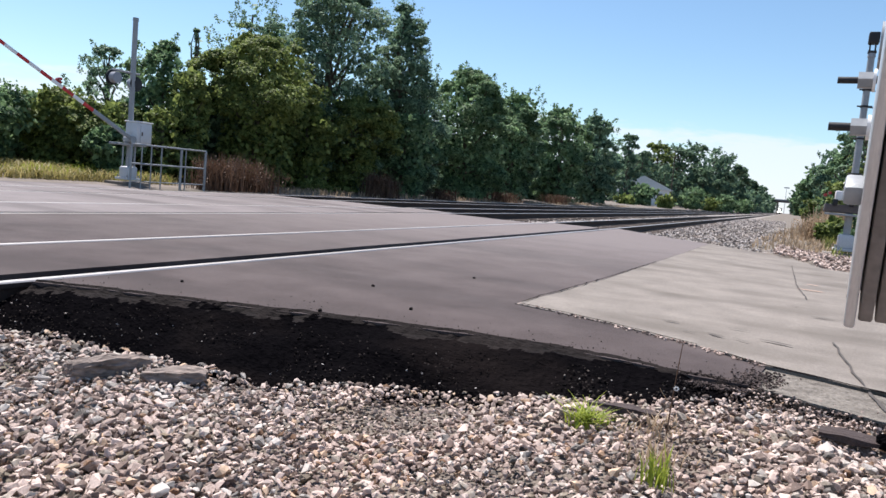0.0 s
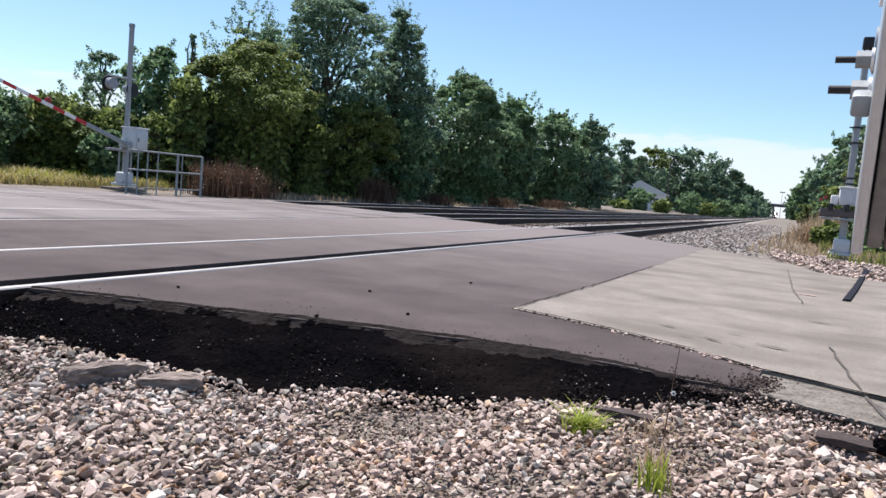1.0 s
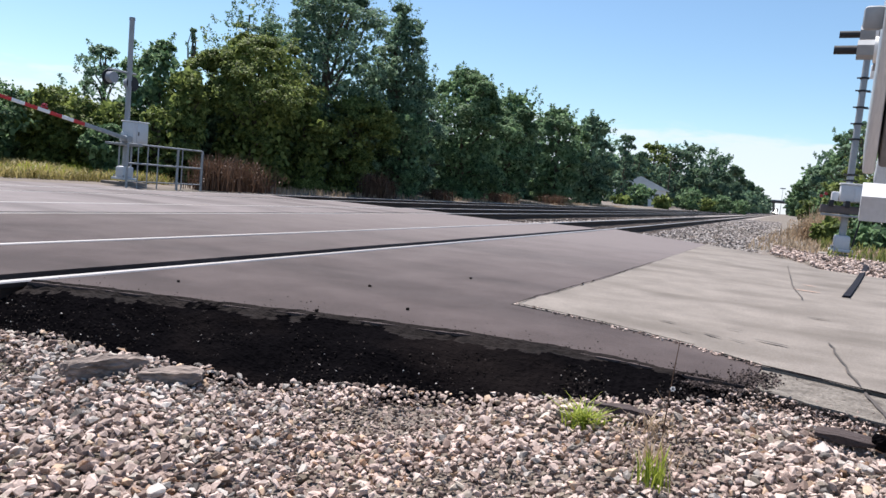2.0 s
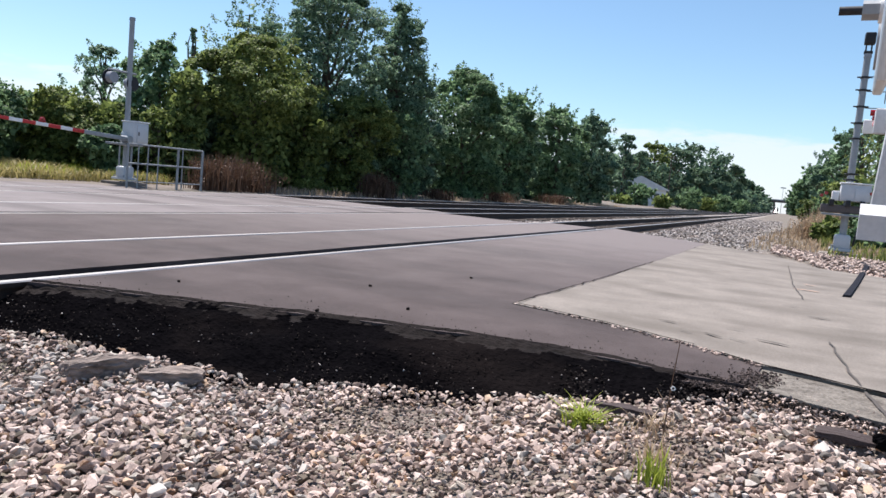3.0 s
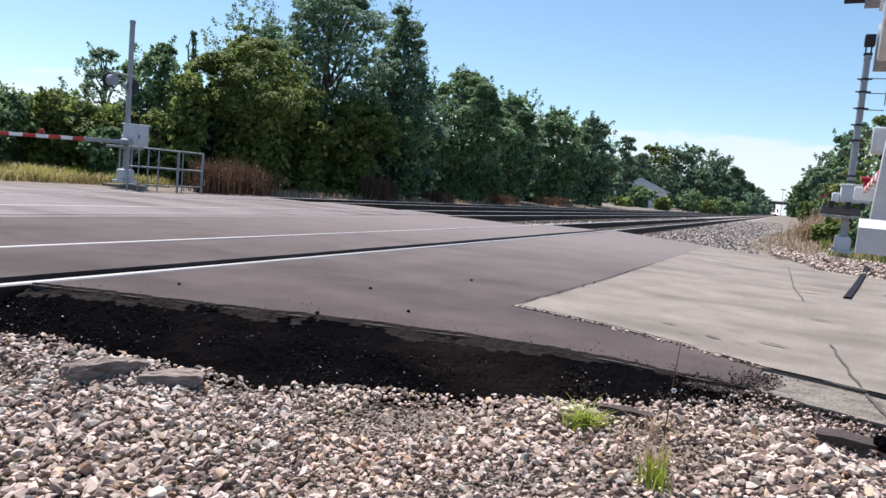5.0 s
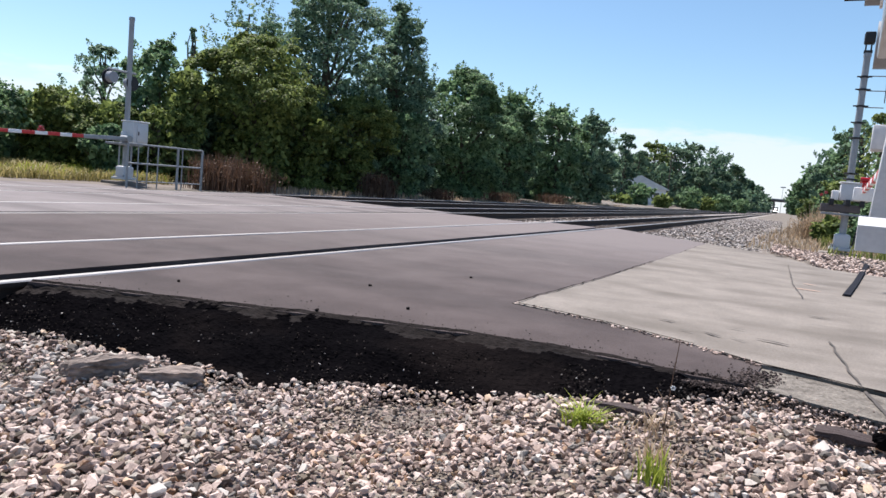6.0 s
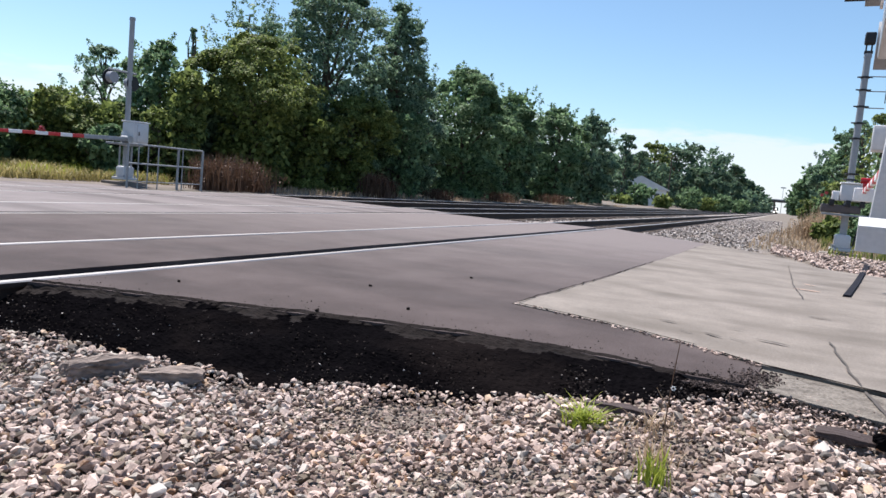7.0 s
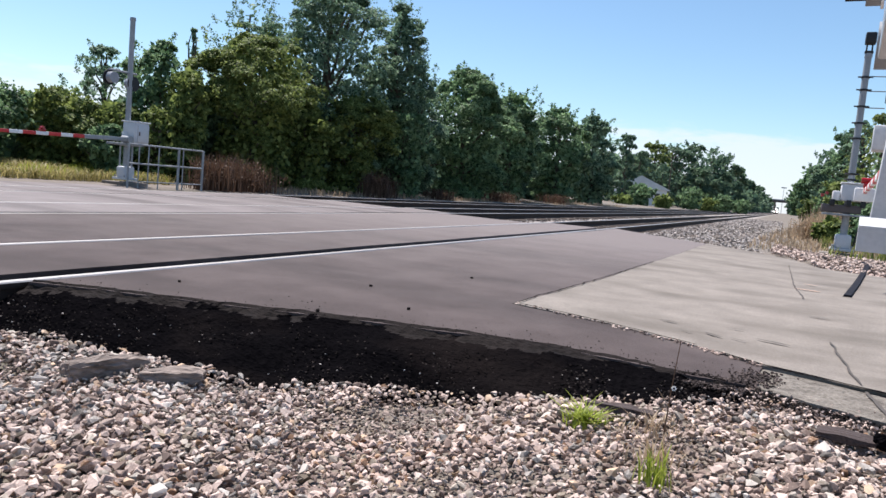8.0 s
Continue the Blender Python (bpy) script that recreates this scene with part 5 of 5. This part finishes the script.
tuft(-0.32, 2.75, 0.07, 0.16, 60, 4, M_DRY, "sparse dry grass by the shoulder", 0.7)


def build_stalk():
    t = thing("flower_stalk", pose(-0.275, 2.50, ballast_z(-0.275, 2.50)), "thin dry weed stalk with one small white flower", "weed")
    bm = bmesh.new()
    limb(bm, (0, 0, -0.02), (0.02, 0.01, 0.39), 0.003, 0.0012, 0.004, np.random.default_rng(4), 6, 6)
    part("stem", bm, M_RUST_WEED, t)
    bm = bmesh.new()
    limb(bm, (0.010, 0.0, 0.17), (-0.035, 0.0, 0.225), 0.0018, 0.001, 0.002, np.random.default_rng(5), 5, 3)
    part("side_twig", bm, M_DRY, t)
    bm = bmesh.new()
    for k in range(6):
        a = k * 1.047
        box(bm, 0.018 + 0.006 * math.cos(a), -0.008, 0.235 + 0.006 * math.sin(a), 0.005, 0.003, 0.005, 0.001)
    part("flower", bm, M_WHITE, t, "tiny white flower")


build_stalk()


def chunk(x, y, z, lx, ly, lz, rz, seed, material, label, name="timber_chunk", tilt=6):
    rng = np.random.default_rng(seed)
    bm = bmesh.new()
    box(bm, 0, 0, 0, lx, ly, lz)
    bmesh.ops.subdivide_edges(bm, edges=bm.edges[:], cuts=9, use_grid_fill=True)
    for v in bm.verts:
        e = abs(v.co.x) / (lx / 2)
        v.co.y *= 1 - 0.35 * e * e
        v.co.z *= 1 - 0.45 * e * e
        v.co += Vector([0.18 * min(ly, lz) * vnoise((v.co.x + seed, v.co.y + k, v.co.z), 15) + 0.16 * min(ly, lz) * vnoise((v.co.x * 0.25 + seed, v.co.y + k, v.co.z), 60) for k in (0, 3, 7)])
    me = mesh_of(name, bm, material, False)
    ob = new(name, me)
    ob.matrix_world = pose(x, y, z, float(rng.uniform(-tilt, tilt)), float(rng.uniform(-tilt, tilt)), rz)
    return tagged(ob, label, name.replace("_", " "))


M_OLDWOOD = surf("old_grey_timber", (0.030, 0.023, 0.020), (0.36, 0.29, 0.25), 16, 0.9, 1.0, 60, stretch=(0.25, 1, 1), bump_scale=0.02)
chunk(-2.65, 2.30, -0.172, 0.40, 0.10, 0.08, 84, 1, M_OLDWOOD, "broken grey piece of old timber tie")
chunk(-2.36, 2.40, -0.180, 0.27, 0.13, 0.06, 30, 2, M_OLDWOOD, "broken lump of old asphalt on ballast", "asphalt_lump")
chunk(-0.50, 2.97, -0.075, 0.30, 0.08, 0.035, -8, 3, M_ASPHALT_BROWN, "flat broken asphalt piece at the shoulder", "asphalt_lump")
chunk(0.31, 3.04, -0.018, 0.20, 0.09, 0.026, -6, 4, M_ASPHALT_BROWN, "flat broken asphalt piece by the paving", "asphalt_lump")
chunk(0.43, 3.03, -0.012, 0.07, 0.06, 0.06, 40, 5, M_TAR, "small black lump of tar", "tar_lump")
for k, (x, y) in enumerate(((-2.30, 5.65), (-2.58, 4.46), (-1.97, 3.88), (-3.41, 3.48), (-2.29, 3.39))):
    chunk(x, y, 0.006, 0.024, 0.020, 0.016, 40 * k, 20 + k, M_STONE_DARK, "small dark stone lying on the asphalt", "pebble")


M_SPRAY = surf("faded_orange_spray_paint", (0.30, 0.20, 0.15), (0.52, 0.33, 0.24), 12, 0.9, 0.3, 90)
M_GRIT = surf("dark_grit", (0.05, 0.042, 0.038), (0.10, 0.085, 0.075), 9, 0.95, 0.5, 80)


def build_cracks():
    """Open joints and cracks in the paving, filled with dark grit."""
    def strip(name, pts, width, material, label, seed, z=0.0135):
        line = ragged(pts, 0.06, 0.020, seed)
        v, f = [], []
        for k, (x, y) in enumerate(line):
            x2, y2 = line[min(k + 1, len(line) - 1)]
            x1, y1 = line[max(k - 1, 0)]
            d = Vector((x2 - x1, y2 - y1, 0)).normalized()
            w = width * (0.55 + 0.6 * abs(vnoise((x, y, seed), 9))) * (0.3 if k in (0, len(line) - 1) else 1)
            v += [(x - d.y * w, y + d.x * w, z), (x + d.y * w, y - d.x * w, z)]
            if k:
                f.append((2 * k - 2, 2 * k - 1, 2 * k + 1, 2 * k))
        ob = new(name, from_arrays(name, np.array(v), np.array(f), material))
        tagged(ob, label, "crack", kind="structure")
    strip("crack_1", [(-0.24, 4.17), (0.0, 4.0), (0.30, 3.89), (0.62, 3.785), (1.2, 3.61)], 0.019, M_TAR, "dark open joint between asphalt and concrete", 1, 0.012)
    strip("crack_2", [(0.42, 3.90), (0.41, 4.19), (0.39, 4.48), (0.36, 5.11)], 0.009, M_GRIT, "dirt-filled crack in the concrete", 2)
    strip("crack_3", [(-0.35, 4.25), (-0.95, 4.52), (-1.58, 4.71)], 0.012, M_TAR, "broken dark edge of the asphalt tongue", 3)
    strip("crack_4", [(-1.58, 4.75), (-1.49, 6.9), (-1.44, 9.7)], 0.008, M_TAR, "dark joint between asphalt and concrete", 4)
    strip("crack_5", [(0.27, 7.49), (0.20, 8.84), (0.17, 12.14)], 0.007, M_GRIT, "thin dirt-filled crack in the concrete", 5)
    strip("crack_20", [(0.44, 3.85), (0.47, 3.6), (0.50, 3.28)], 0.015, M_GRIT, "wide grit-filled crack in the sunken paving", 6, 0.002)
    rc = random.Random(8)
    for k in range(22):
        x, y = rc.uniform(-1.0, 2.2), rc.uniform(4.9, 12.0)
        if x > -1.2 + 0.02 * y:
            l = rc.uniform(0.08, 0.3)
            strip("crack_%d" % (21 + k), [(x, y), (x + l, y + rc.uniform(-0.06, 0.06))], rc.uniform(0.004, 0.010), M_GRIT, "short crack in the weathered concrete", 30 + k)
    for k, (p0, p1) in enumerate((((-0.66, 4.94), (-0.54, 4.92)), ((-0.34, 4.72), (-0.24, 4.63)), ((-0.05, 4.77), (0.13, 4.71)), ((-0.20, 4.67), (-0.11, 4.60)), ((-0.48, 4.66), (-0.41, 4.62)), ((-0.77, 5.45), (-0.66, 5.47)), ((0.27, 6.26), (0.43, 6.25)))):
        strip("crack_%d" % (6 + k), [p0, p1], 0.020, M_GRIT, "shallow spalled scar in the weathered concrete", 10 + k)
    for k, (p0, p1) in enumerate((((0.20, 8.45), (0.45, 8.39)), ((0.30, 9.14), (0.44, 9.08)))):
        strip("paint_mark_%d" % (k + 1), [p0, p1], 0.035, M_SPRAY, "faded orange spray paint on the concrete", 50 + k)


build_cracks()


# ---------------------------------------------------------------- movement
FAR_PIVOT = (-15.71 + 0.30, 13.72, 1.15)
FALL = ((0, 26.2), (0.5, 21.8), (1.0, 17.4), (1.5, 14.0), (2.25, 8.2), (3.0, 2.9), (3.5, 0.1), (4.0, -1.2), (5.0, -1.8), (8.0, -1.8))

NEAR_FALL = ((0, 24.7), (0.5, 20.5), (1.0, 16.4), (1.5, 12.9), (2.25, 8.8), (3.0, 5.4), (3.6, 3.2), (4.0, 1.35), (4.4, -0.55), (5.0, -0.3), (6.0, -0.55), (8.0, -0.55))


def motions():
    walk(far_arm, [(t, pose(*FAR_PIVOT, -a, 0, 0)) for t, a in FALL])
    walk(near_gate, [(t, Matrix.Translation(GATE_PIVOT) @ pose(0, 0, 0, 0, 0, -GATE_HEADING) @ pose(0, 0, 0, a + 1.8, 0, 0)) for t, a in FALL])
    hub = GATE_PIVOT + gate_side * 0.22 + Vector((0, 0, -0.06))
    walk(near_arm, [(t, Matrix.Translation(hub) @ pose(0, 0, 0, 0, 0, 176.75) @ pose(0, 0, 0, -a, 0, 0)) for t, a in NEAR_FALL])
    walk(locomotive, [(0, pose(-4.68, 610.0, 0.0)), (8, pose(-4.68, 540.0, 0.0))])


motions()
